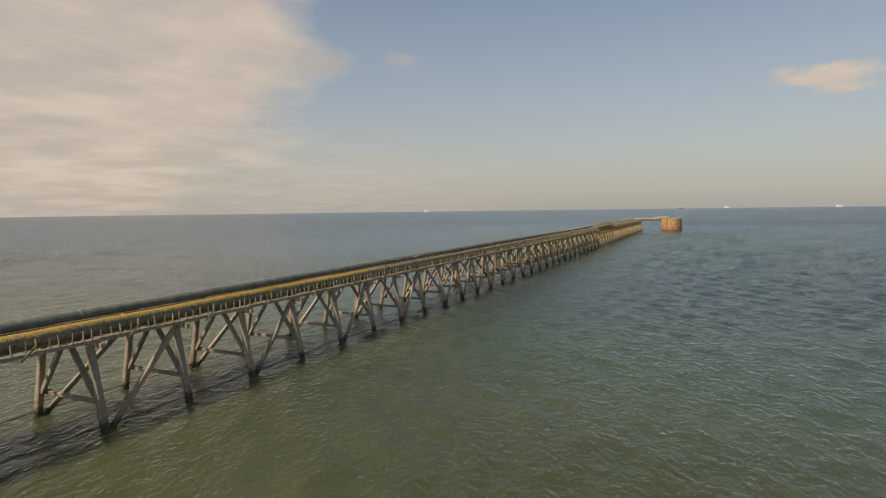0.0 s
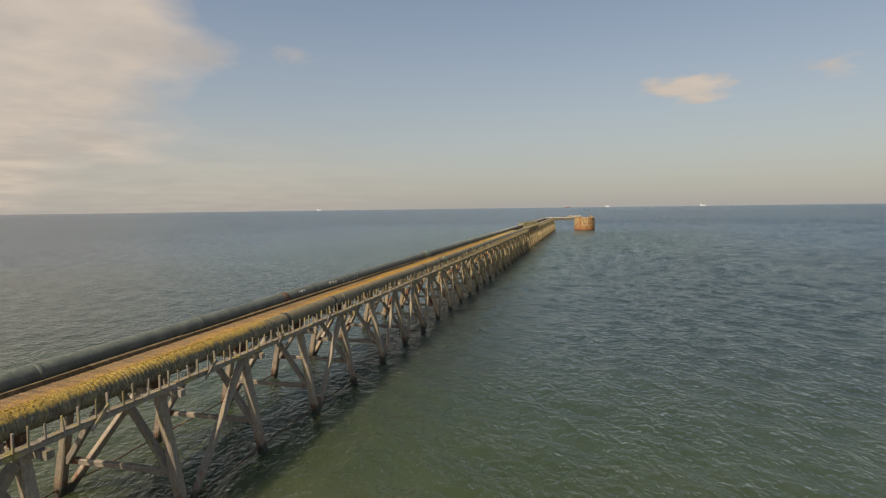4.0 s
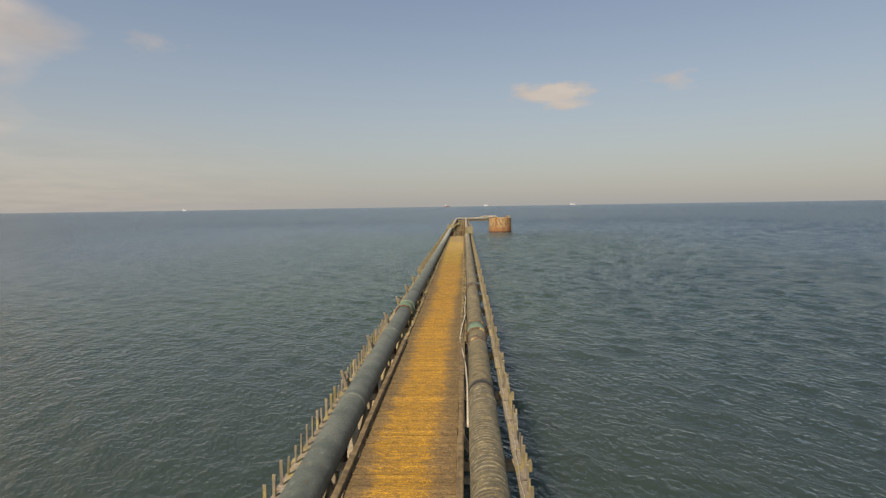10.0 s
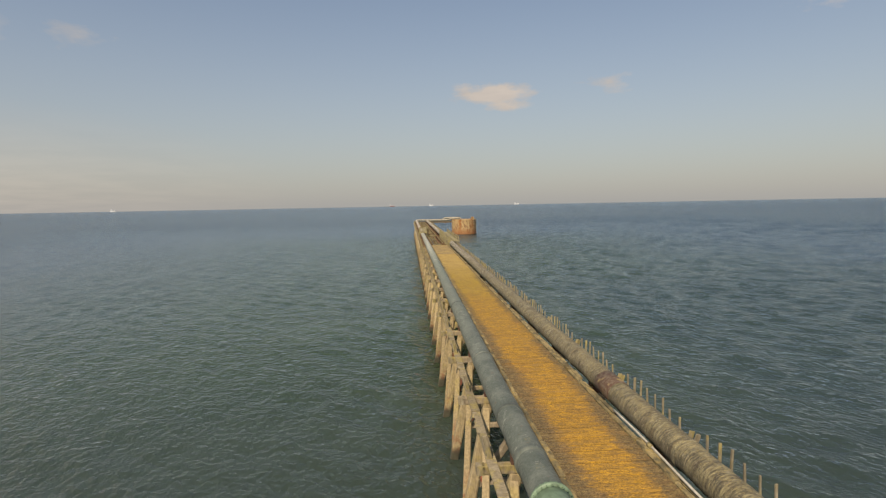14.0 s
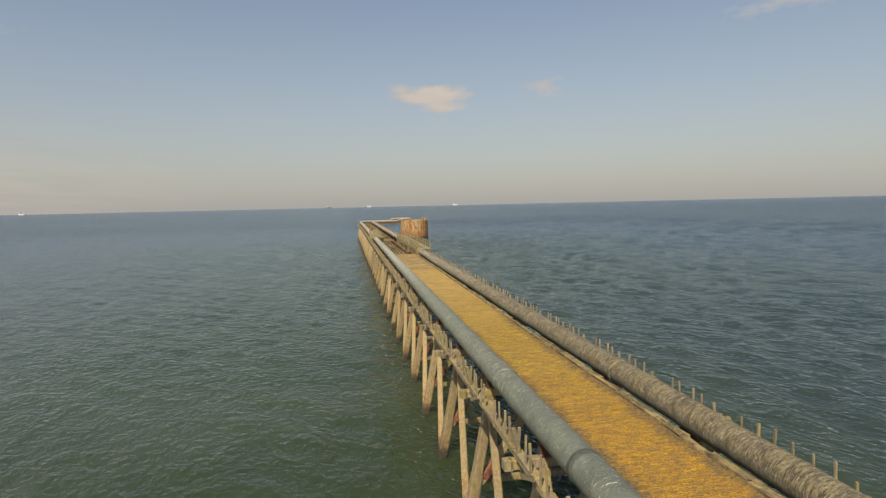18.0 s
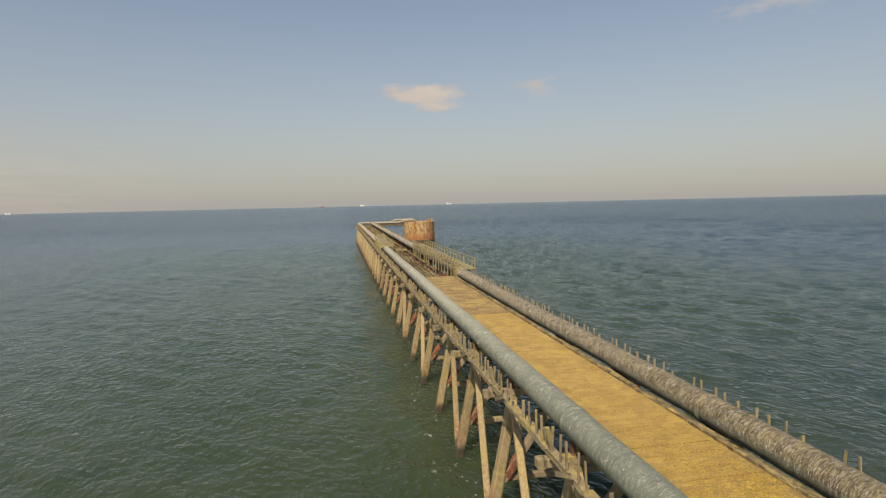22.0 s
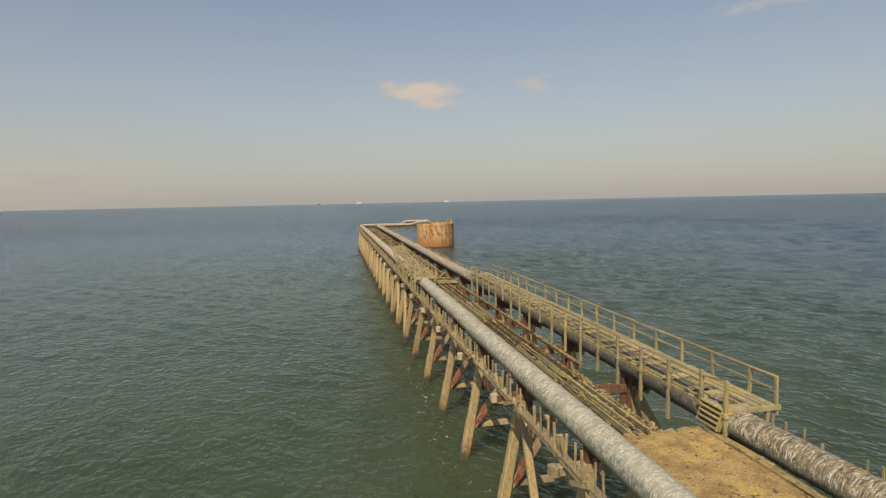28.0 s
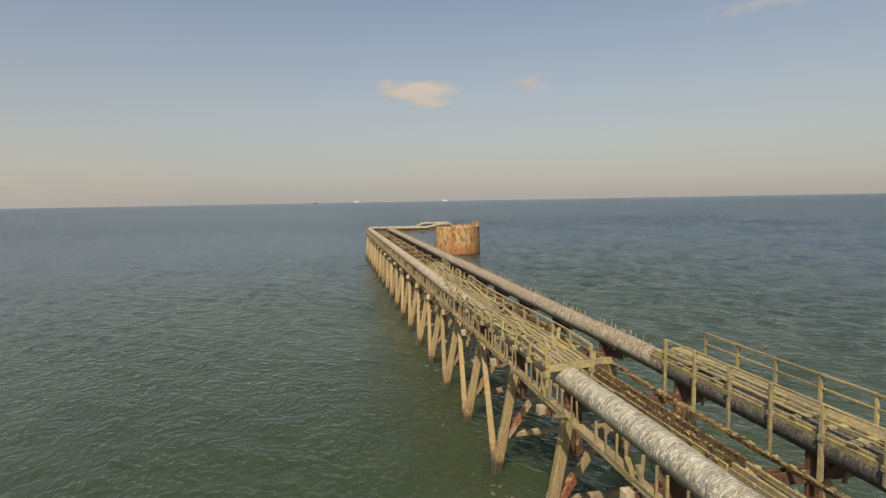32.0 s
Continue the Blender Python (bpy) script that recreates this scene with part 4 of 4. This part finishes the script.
# painted marks on the green pipeline: strokes in place of the scrawl
def scrawl(y0, y1, count, low, high, wide=0.045):
    """A row of plain brushed bars that hug the pipe's flank, two to a character."""
    t = thing("painted_marks", "white brushed bars painted on the green pipeline", "paint marks", (-PIPE_X, 0, PIPE_Z))
    r = PIPE_R + 0.012
    for i in range(count):
        y = y0 + (y1 - y0) * (i + 0.5) / count
        for lean in (random.uniform(-0.14, -0.04), random.uniform(0.05, 0.16)):
            bar = Shape()
            for k in range(3):
                a0, a1 = (radians(low + (high - low) * (k + d) / 3) for d in (0, 1))
                u0, u1 = y + lean + 0.05 * k, y + lean + 0.05 * (k + 1)
                bar.prism((math.cos(a0) * r, u0, math.sin(a0) * r), (math.cos(a1) * r, u1, math.sin(a1) * r), wide, 0.012, (math.cos(a0), 0, math.sin(a0)))
            part("bar", bar, M_WHITE, t)


random.seed(5)
scrawl(87.7, 92.3, 6, -26, 20, 0.028)
scrawl(84.6, 86.6, 3, 14, 46, 0.018)
scrawl(78.2, 79.6, 3, 22, 48, 0.02)


# ---- hose beside the deck ----
hose = thing("hose", "pale grey hose lying along the deck edge", "hose")
way = [(1.97, 130.6 - i * 0.8, DECK + 0.1) for i in range(11)]
bend = [(1.97, 121.5, 7.2), (1.9, 119.5, 7.24), (1.78, 117.5, 7.27), (1.70, 115.5, 7.27), (1.66, 113.5, 7.27), (1.72, 111.5, 7.27), (1.86, 109.5, 7.27), (1.98, 107.5, 7.2), (2.05, 105.0, 7.1), (2.05, 100.0, 7.05)]
part("tube", Shape().tube([(x + 0.03 * math.sin(y * 0.7), y, z) for x, y, z in way] + bend, 0.045, 8), M_HOSE, hose)
for y in (113.8, 116.6, 121.4, 127.0):
    part("coupling", Shape().tube([(1.66 if y < 116 else 1.72 if y < 118 else 1.97, y - 0.15, 7.26 if y < 118 else 7.2), (1.66 if y < 116 else 1.74 if y < 118 else 1.97, y + 0.15, 7.26 if y < 118 else 7.2)], 0.085, 8), M_LEDGE, hose, "yellowed hose coupling")


# ---- low bollards and boards at the ledge, and bracket blocks ----
random.seed(31)


def beam_line(x, y0, y1, z, kind):
    """A long decayed deck beam, in lengths, crusted along its flanges."""
    t = thing("deck_beam", "decayed deck beam crusted with yellow lichen and rust", "beam", group="bare deck beams")
    y = y0
    while y < y1 - 1:
        e = min(y + BAY, y1)
        dz, end = random.uniform(-0.05, 0.05), random.uniform(-0.05, 0.05)
        if kind == "pair":
            for d in (-0.23, 0.23):
                part("flange_strip", Shape().prism((x + d, y, z + dz), (x + d + end, e - 0.1, z + dz + random.uniform(-0.08, 0.05)), 0.09, 0.2, jit=0.03), random.choice((M_WALK, M_WALK, M_CRUST)), t)
            # black colour stands in for the shade in the gap between the flanges
            part("web", Shape().prism((x, y, z - 0.16 + dz), (x + end, e - 0.1, z - 0.16 + dz), 0.36, 0.06, jit=0.02), M_BLACK, t, "black web darkening the gap between flanges")
        else:
            part("flange_strip", Shape().prism((x, y, z + dz), (x + end, e - 0.1, z + dz + random.uniform(-0.1, 0.05)), 0.16, 0.18, jit=0.03), M_CRUST, t)
        # flakes stand up along both edges, thickest and reddest over the trestles
        for name, mat, count in (("crust", M_WALK, 64), ("rust_flakes", M_RUST, 16)):
            flakes = Shape()
            for _ in range(count):
                yy = random.uniform(y, e - 0.3) if mat is M_WALK or random.random() < 0.6 else y + abs(random.gauss(0, 0.6))
                p = Vector((x + random.choice((-0.23, 0.23) if kind == "pair" else (-0.05, 0.05)) + random.uniform(-0.05, 0.05) * (1.0 if yy > 239 else 2.6), yy, z + 0.07 + dz))
                flakes.prism(p, p + Vector((random.uniform(-0.03, 0.03), random.uniform(-0.24, 0.24), random.uniform(-0.02, 0.05))), random.uniform(0.03, 0.07), random.uniform(0.02, 0.06), (0, 1, 0), jit=0.025)
            tagged(part(name, flakes, mat, t), kind="stuff")
        y = e


for x, kind in ((-0.84, "pair"), (0.0, "pair")):
    beam_line(x, DECK_END + random.uniform(-0.2, 1.0), 272, 6.72, kind)
beam_line(0.42, DECK_END - 0.2, 239, 6.72, "one")
beam_line(1.36, 240.0, 272, 6.72, "one")
beam_line(-1.28, 252.0, 267, 6.66, "one")
for x, kind in ((-0.9, "one"), (0.5, "one"), (1.4, "one")):
    beam_line(x, 272, 398, 6.70, kind)

# loose boards left between the pipes
random.seed(8)
for _ in range(70):
    y = random.uniform(274, 396)
    x = random.uniform(-1.4, 1.2)
    ln = random.uniform(0.8, 2.6)
    a = random.uniform(-0.5, 0.5) if random.random() < 0.7 else random.uniform(0.9, 2.2)
    d = Vector((math.cos(a), math.sin(a), random.uniform(-0.08, 0.12))) * ln / 2
    ob = part("board", Shape().prism(Vector((0, 0, 0)) - d, d, 0.22, 0.07, jit=0.02), M_WALK, None)
    ob.location = (x, y, 6.88 + random.uniform(0, 0.08))
    tagged(ob, "loose lichened board lying on the bare beams", "board", "loose boards")


# ---- walkway over the brown pipeline, with rails, posts and steps ----
def walkway():
    t = thing("walkway", "lichened timber walkway with rails and missing boards over the pipeline", "walkway")
    y0, y1, xl, xr, z = 229.6, 268.4, 2.12, 4.12, 8.06
    rows = [y0] + [230.96 + 2.125 * i for i in range(18)]
    for x in (xl + 0.12, 3.14, xr - 0.1):
        part("stringer", Shape().prism((x, y0, z - 0.18), (x, y1, z - 0.18), 0.10, 0.2, jit=0.02), M_WALK, t)
    # cross pieces under the open half; the first bays have lost all other boards
    for i, y in enumerate(rows):
        part("cross_piece", Shape().prism((xl, y + 0.25, z - 0.04), (3.16, y + 0.25 + random.uniform(-0.12, 0.12), z - 0.04), 0.40 if i < 7 else 0.2, 0.06, jit=0.02), M_WALK, t)
    for y in [230.96 + 1.06 + 2.125 * i for i in range(17)]:
        if random.random() < 0.8:
            part("cross_piece", Shape().prism((xl, y + random.uniform(-0.1, 0.2), z - 0.04), (3.16, y + random.uniform(-0.1, 0.3), z - 0.04), random.uniform(0.16, 0.36), 0.06, jit=0.02), M_WALK, t)
    for x in (2.32, 2.58, 2.86):
        y = 243.0 + random.uniform(0, 2)
        while y < y1 - 0.5:
            e = min(y + random.uniform(2.0, 4.6), y1)
            if random.random() < 0.38:
                part("long_board", Shape().prism((x + random.uniform(-0.03, 0.03), y, z - 0.01), (x + random.uniform(-0.06, 0.06), e - 0.06, z - 0.01 + random.uniform(-0.05, 0.03)), 0.15, 0.05, jit=0.015), M_WALK, t)
            y = e
    for k, x in enumerate((3.32, 3.61, 3.89)):
        y = y0
        while y < y1:
            e = min(y + random.uniform(4, 6.5), y1)
            part("long_board", Shape().prism((x, y, z), (x, e - 0.03, z + random.uniform(-0.01, 0.01)), 0.235, 0.06, jit=0.015), M_WALK, t)
            y = e
    for i, y in enumerate(rows):
        lean = random.uniform(-0.04, 0.04)
        foot = DECK if i < 2 else 6.35 + random.uniform(0, 0.12) if i not in (9, 13) else 7.3
        post = part("post", Shape().prism((xl - 0.04, y, foot), (xl - 0.03 + lean, y + lean, z + (0.83 if i > 1 else 1.0)), 0.13, 0.13, (0, 1, 0), jit=0.012), M_WALK, t)
        part("cleat", Shape().box((xl - 0.13, y - 0.09, z - 0.34), (xl + 0.05, y + 0.09, z - 0.16)), M_WALK, post)
        part("post", Shape().prism((xr, y, z - 0.35), (xr + random.uniform(-0.04, 0.04), y + random.uniform(-0.05, 0.05), z + 0.95), 0.11, 0.11, (0, 1, 0), jit=0.012), M_WALK, t)
    for a, b in zip(rows, rows[1:]):
        i = rows.index(a)
        drop = (1.0 if i < 1 else 0.83, 1.0 if i < 0 else 0.83)
        part("rail", Shape().prism((xl, a, z + drop[0] - 0.03), (xl, b, z + drop[1] - 0.03), 0.07, 0.07, jit=0.012), M_WALK, t)
        part("rail", Shape().prism((xr, a, z + 0.97), (xr, b, z + 0.97 + random.uniform(-0.015, 0.015)), 0.11, 0.08, jit=0.012), M_LEDGE, t)
        part("mid_rail", Shape().prism((xr, a, z + 0.5), (xr, b, z + 0.5 + random.uniform(-0.015, 0.015)), 0.05, 0.06, jit=0.01), M_WALK, t)
        if i > 0:
            part("mid_rail", Shape().prism((xl, a, z + 0.36), (xl, b, z + 0.36 + random.uniform(-0.03, 0.03)), 0.05, 0.07, jit=0.01), M_WALK, t)
    part("fascia", Shape().prism((xl, y0 - 0.05, z - 0.1), (xr + 0.1, y0 - 0.05, z - 0.1), 0.1, 0.2, jit=0.01), M_WALK, t)
    part("fascia", Shape().prism((xl, y0 + 1.5, z - 0.1), (3.2, y0 + 1.5, z - 0.1), 0.1, 0.2, jit=0.01), M_WALK, t)
    part("side_beam", Shape().prism((xl + 0.06, y0 + 1.4, z - 0.30), (xl + 0.06, y1, z - 0.30), 0.08, 0.2, jit=0.015), M_WALK, t)
    part("leg", Shape().prism((3.75, y0, 6.85), (3.75, y0, z - 0.2), 0.14, 0.14, (0, 1, 0)), M_WALK, t)
    for k in range(29, 34):
        part("leg", Shape().prism((xr - 0.1, bent_y(k), 6.7), (xr - 0.1, bent_y(k), z - 0.2), 0.14, 0.14, (0, 1, 0)), M_WALK, t)
    s = thing("steps", "short steep lichened timber steps from the deck to the walkway", "steps")
    for y in (229.72, 230.84):
        part("stringer", Shape().prism((1.86, y, DECK + 0.12), (xl + 0.02, y, z - 0.05), 0.05, 0.18, jit=0.01), M_WALK, s)
    for i in range(5):
        u = (i + 0.5) / 5
        part("tread", Shape().prism((1.84 + 0.26 * u, 229.7, DECK + 0.1 + 0.9 * u), (1.84 + 0.26 * u, 230.86, DECK + 0.1 + 0.9 * u), 0.18, 0.045, jit=0.01), M_WALK, s)


random.seed(21)
walkway()


# ---- fallen-in walkway over the green pipeline ----
def fallen_walkway():
    t = thing("fallen_walkway", "collapsed lichened timber walkway leaning over the green pipeline", "walkway")

    def at(u, x):
        """u along the walkway, x across it: it swings in over the beams, sags, and leans to seaward."""
        y = 267.0 + 44 * u
        mid = -2.62 + 0.55 * u + 1.25 * u ** 2.5
        return Vector((mid + x, y, 8.05 - 0.50 * u + (0.06 + 0.05 * math.sin(u * 6)) * x + 0.08 * math.sin(u * 13)))

    n = 22
    for x in (-0.95, 0.0, 0.95):
        for i in range(n):
            part("stringer", Shape().prism(at(i / n, x), at((i + 1) / n, x + random.uniform(-0.05, 0.05)), 0.12, 0.2, jit=0.03), M_WALK, t)
    for i in range(n * 2 + 1):
        u = i / (n * 2)
        wide = random.uniform(0.12, 0.24)
        part("cross_piece", Shape().prism(at(u, -1.12) + Vector((0, 0, 0.10)), at(u, 1.05 + random.uniform(-0.5, 0.1)) + Vector((0, random.uniform(-0.2, 0.2), 0.10)), wide, 0.07, jit=0.02), M_WALK, t)
    # long boards, some sprung and twisted
    for k in range(8):
        x, u = -0.86 + k * 0.245, 0.0
        while u < 0.99:
            e = min(u + random.uniform(0.05, 0.13), 1.0)
            if random.random() < 0.80:
                loose = random.random() < 0.22
                shift, rise = (random.uniform(-0.28, 0.28), random.uniform(0.03, 0.22)) if loose else (random.uniform(-0.03, 0.03), random.uniform(-0.02, 0.02))
                part("long_board", Shape().prism(at(u, x) + Vector((0, 0, 0.165)), at(e - 0.003, x + shift) + Vector((0, 0, 0.165 + rise)), random.uniform(0.14, 0.21), 0.05, jit=0.018), random.choice((M_WALK, M_WALK, M_LEDGE)), t)
            u = e
    for side, low, high in ((-1.05, 0.55, 0.95), (1.0, 0.70, 0.92)):
        tops = []
        for i in range(20):
            base = at(i / 19, side)
            lean = Vector((random.uniform(-0.10, 0.10), random.uniform(-0.30, 0.15), random.uniform(low, high)))
            if side > 0:
                lean = Vector((0.02 * math.sin(i), -0.05, 0.80 + 0.02 * math.sin(i * 1.3)))
            post = part("post", Shape().prism(base - Vector((0, 0, 0.30)), base + lean, 0.12, 0.12, (0, 1, 0), jit=0.02), M_WALK, t)
            part("cleat", Shape().box(base + Vector((-0.16, -0.13, -0.38)), base + Vector((0.10, 0.13, -0.16))), M_WALK, post)
            tops.append(base + lean)
        for i in range(19):
            if (side > 0 and i < 11) or random.random() < 0.45:
                part("rail", Shape().prism(tops[i], tops[i + 1], 0.09, 0.08, jit=0.015), M_WALK, t)
    for i in range(26):
        u, x = random.uniform(0.0, 0.95), random.uniform(-0.4, 0.9)
        part("fallen_board", Shape().prism(at(u, x) + Vector((0, 0, 0.22)), at(min(u + random.uniform(0.02, 0.05), 1), x + random.uniform(-0.6, 0.6)) + Vector((0, 0, random.uniform(0.2, 0.5))), 0.15, 0.05, jit=0.02), M_WALK, t)
    part("fascia", Shape().prism(at(0, -1.05) - Vector((0, 0.08, 0.02)), at(0, 1.0) - Vector((0, 0.08, 0.06)), 0.12, 0.26, jit=0.02), M_WALK, t)
    for x in (-1.05, 1.0):
        part("leg", Shape().prism(at(0, x) - Vector((0.1, 0.05, 1.35)), at(0, x) + Vector((0.12, -0.05, 0.50)), 0.14, 0.14, (0, 1, 0), jit=0.02), M_WALK, t)


random.seed(77)
fallen_walkway()
brace = thing("cross_timber", "lichened timber lying across the bare beams", "timber")
part("balk", Shape().prism((-2.2, 270.9, 6.95), (1.3, 270.7, 6.95), 0.3, 0.28, jit=0.03), M_WALK, brace)


# ---- pipe bridge from the pier to the caisson ----
def pipe_bridge():
    t = thing("pipe_bridge", "rusty pipe bridge with two lagged pipes between pier and caisson", "pipe bridge")

    def elbow(x, y, dx):
        return [(x, y - 1.2, PIPE_Z + 0.1), (x + 0.12 * dx, y - 0.55, PIPE_Z + 0.12), (x + 0.55 * dx, y - 0.12, PIPE_Z + 0.14), (x + 1.2 * dx, y, PIPE_Z + 0.15)]

    part("pipe", Shape().tube(elbow(-PIPE_X, 403.6, 1) + [(5, 403.6, 7.6), (10.2, 403.2, 7.6), (11.2, 403.0, 7.9), (12.0, 402.9, 8.45), (13, 402.8, 8.6), (19.5, 402.6, 8.6), (20.2, 402.5, 8.3), (20.4, 402.5, 7.4)], 0.48, 20), M_PIPE_R, t)
    part("pipe", Shape().tube(elbow(PIPE_X, 400.6, 1) + [(8, 400.6, 7.6), (13.5, 400.4, 7.6), (15.0, 400.2, 8.0), (16.2, 400.1, 8.35), (18.5, 400.0, 8.4), (19.0, 400.0, 7.6)], 0.46, 20), M_PIPE_R, t)
    for y in (400.0, 404.2):
        part("girder", Shape().prism((-3.6, y, 6.62), (17.0, y, 6.62), 0.3, 0.62, jit=0.02), M_KERB, t)
    for i in range(12):
        x = -3.2 + i * 1.75
        part("sleeper", Shape().prism((x, 399.6, 6.98), (x, 404.6, 6.98), 0.22, 0.16, jit=0.02), M_BRACE, t)
    part("bracket", Shape().box((11.9, 399.3, 5.9), (12.4, 399.7, 6.6)), M_RUST, t)
    for x in (12.5, 15.5, 18.2):
        part("support", Shape().prism((x, 402.8, 7.0), (x, 402.8, 8.2), 0.25, 0.25, (0, 1, 0)), M_RUST, t)
    return t


pipe_bridge()

# ---- deck: kerbs, slab and planks ----
deck = tagged(new("deck"), "timber plank pier deck stained orange with lichen", "deck", kind="structure")
for s in (-1, 1):
    y = BEGIN
    while y < DECK_END:
        e = min(y + BAY, DECK_END)
        if y < 112:
            part("kerb", Shape().prism((s * 1.78, y, DECK + 0.08), (s * 1.78, e - 0.03, DECK + 0.08), 0.24, 0.24, jit=0.03), M_KERB, deck)
        else:
            for x, half, drop in ((1.76, 0.18, 0.0), (1.97, 0.17, 0.05)):
                a = y
                while a < e - 0.2:
                    b = min(a + random.uniform(1.1, 2.6), e)
                    if x < 1.9 or random.random() < 0.85:
                        part("edge_board", Shape().prism((s * (x + random.uniform(-0.02, 0.02)), a, DECK - drop + random.uniform(-0.02, 0.03)), (s * (x + random.uniform(-0.03, 0.03)), b - 0.04, DECK - drop + random.uniform(-0.03, 0.02)), half + random.uniform(-0.03, 0.02), 0.15, jit=0.028), M_EDGE, deck)
                    a = b
        y = e
for i in range(5):
    y0 = PATCH + (DECK_END - PATCH) * i / 5
    y1 = PATCH + (DECK_END - PATCH) * (i + 1) / 5 - 0.03
    part("slab", Shape().box((-1.66, y0, DECK - 0.2), (1.66, y1, DECK + random.uniform(-0.015, 0.01))), M_SLAB, deck)
for _ in range(26):
    x = random.uniform(-1.6, 1.6)
    part("broken_edge", Shape().prism((x, DECK_END - 0.25, DECK - 0.08), (x + random.uniform(-0.12, 0.12), DECK_END + random.uniform(0.0, 0.38), DECK - random.uniform(0.06, 0.16)), random.uniform(0.10, 0.42), random.uniform(0.06, 0.14), jit=0.05), random.choice((M_SLAB, M_SLAB, M_WALK)), deck)
PLANK = 0.235
plank_data = [Shape().prism((-1.66, 0, -0.05), (1.66, 0, -0.05), PLANK - 0.022, 0.09, chamfer=0.10, jit=0.008).data("plank", M_DECK) for _ in range(6)]
rest, y, n = Shape(), BEGIN + 0.12, 0
while y < PATCH - 0.1:
    lift = random.uniform(-0.012, 0.010)
    if 72 < y < 142:
        part("plank", random.choice(plank_data), None, deck, at=pose(random.uniform(-0.02, 0.02), y, DECK + lift, 0, 0, random.uniform(-0.25, 0.25)))
    else:
        rest.prism((-1.66, y, DECK - 0.05 + lift), (1.66, y + random.uniform(-0.01, 0.01), DECK - 0.05 + lift), PLANK - (0.034 if y < 100 else 0.008), 0.09, chamfer=0.12 if y < 100 else 0.04)
    y, n = y + PLANK, n + 1
tagged(part("planks", rest, M_DECK, deck), kind="stuff")
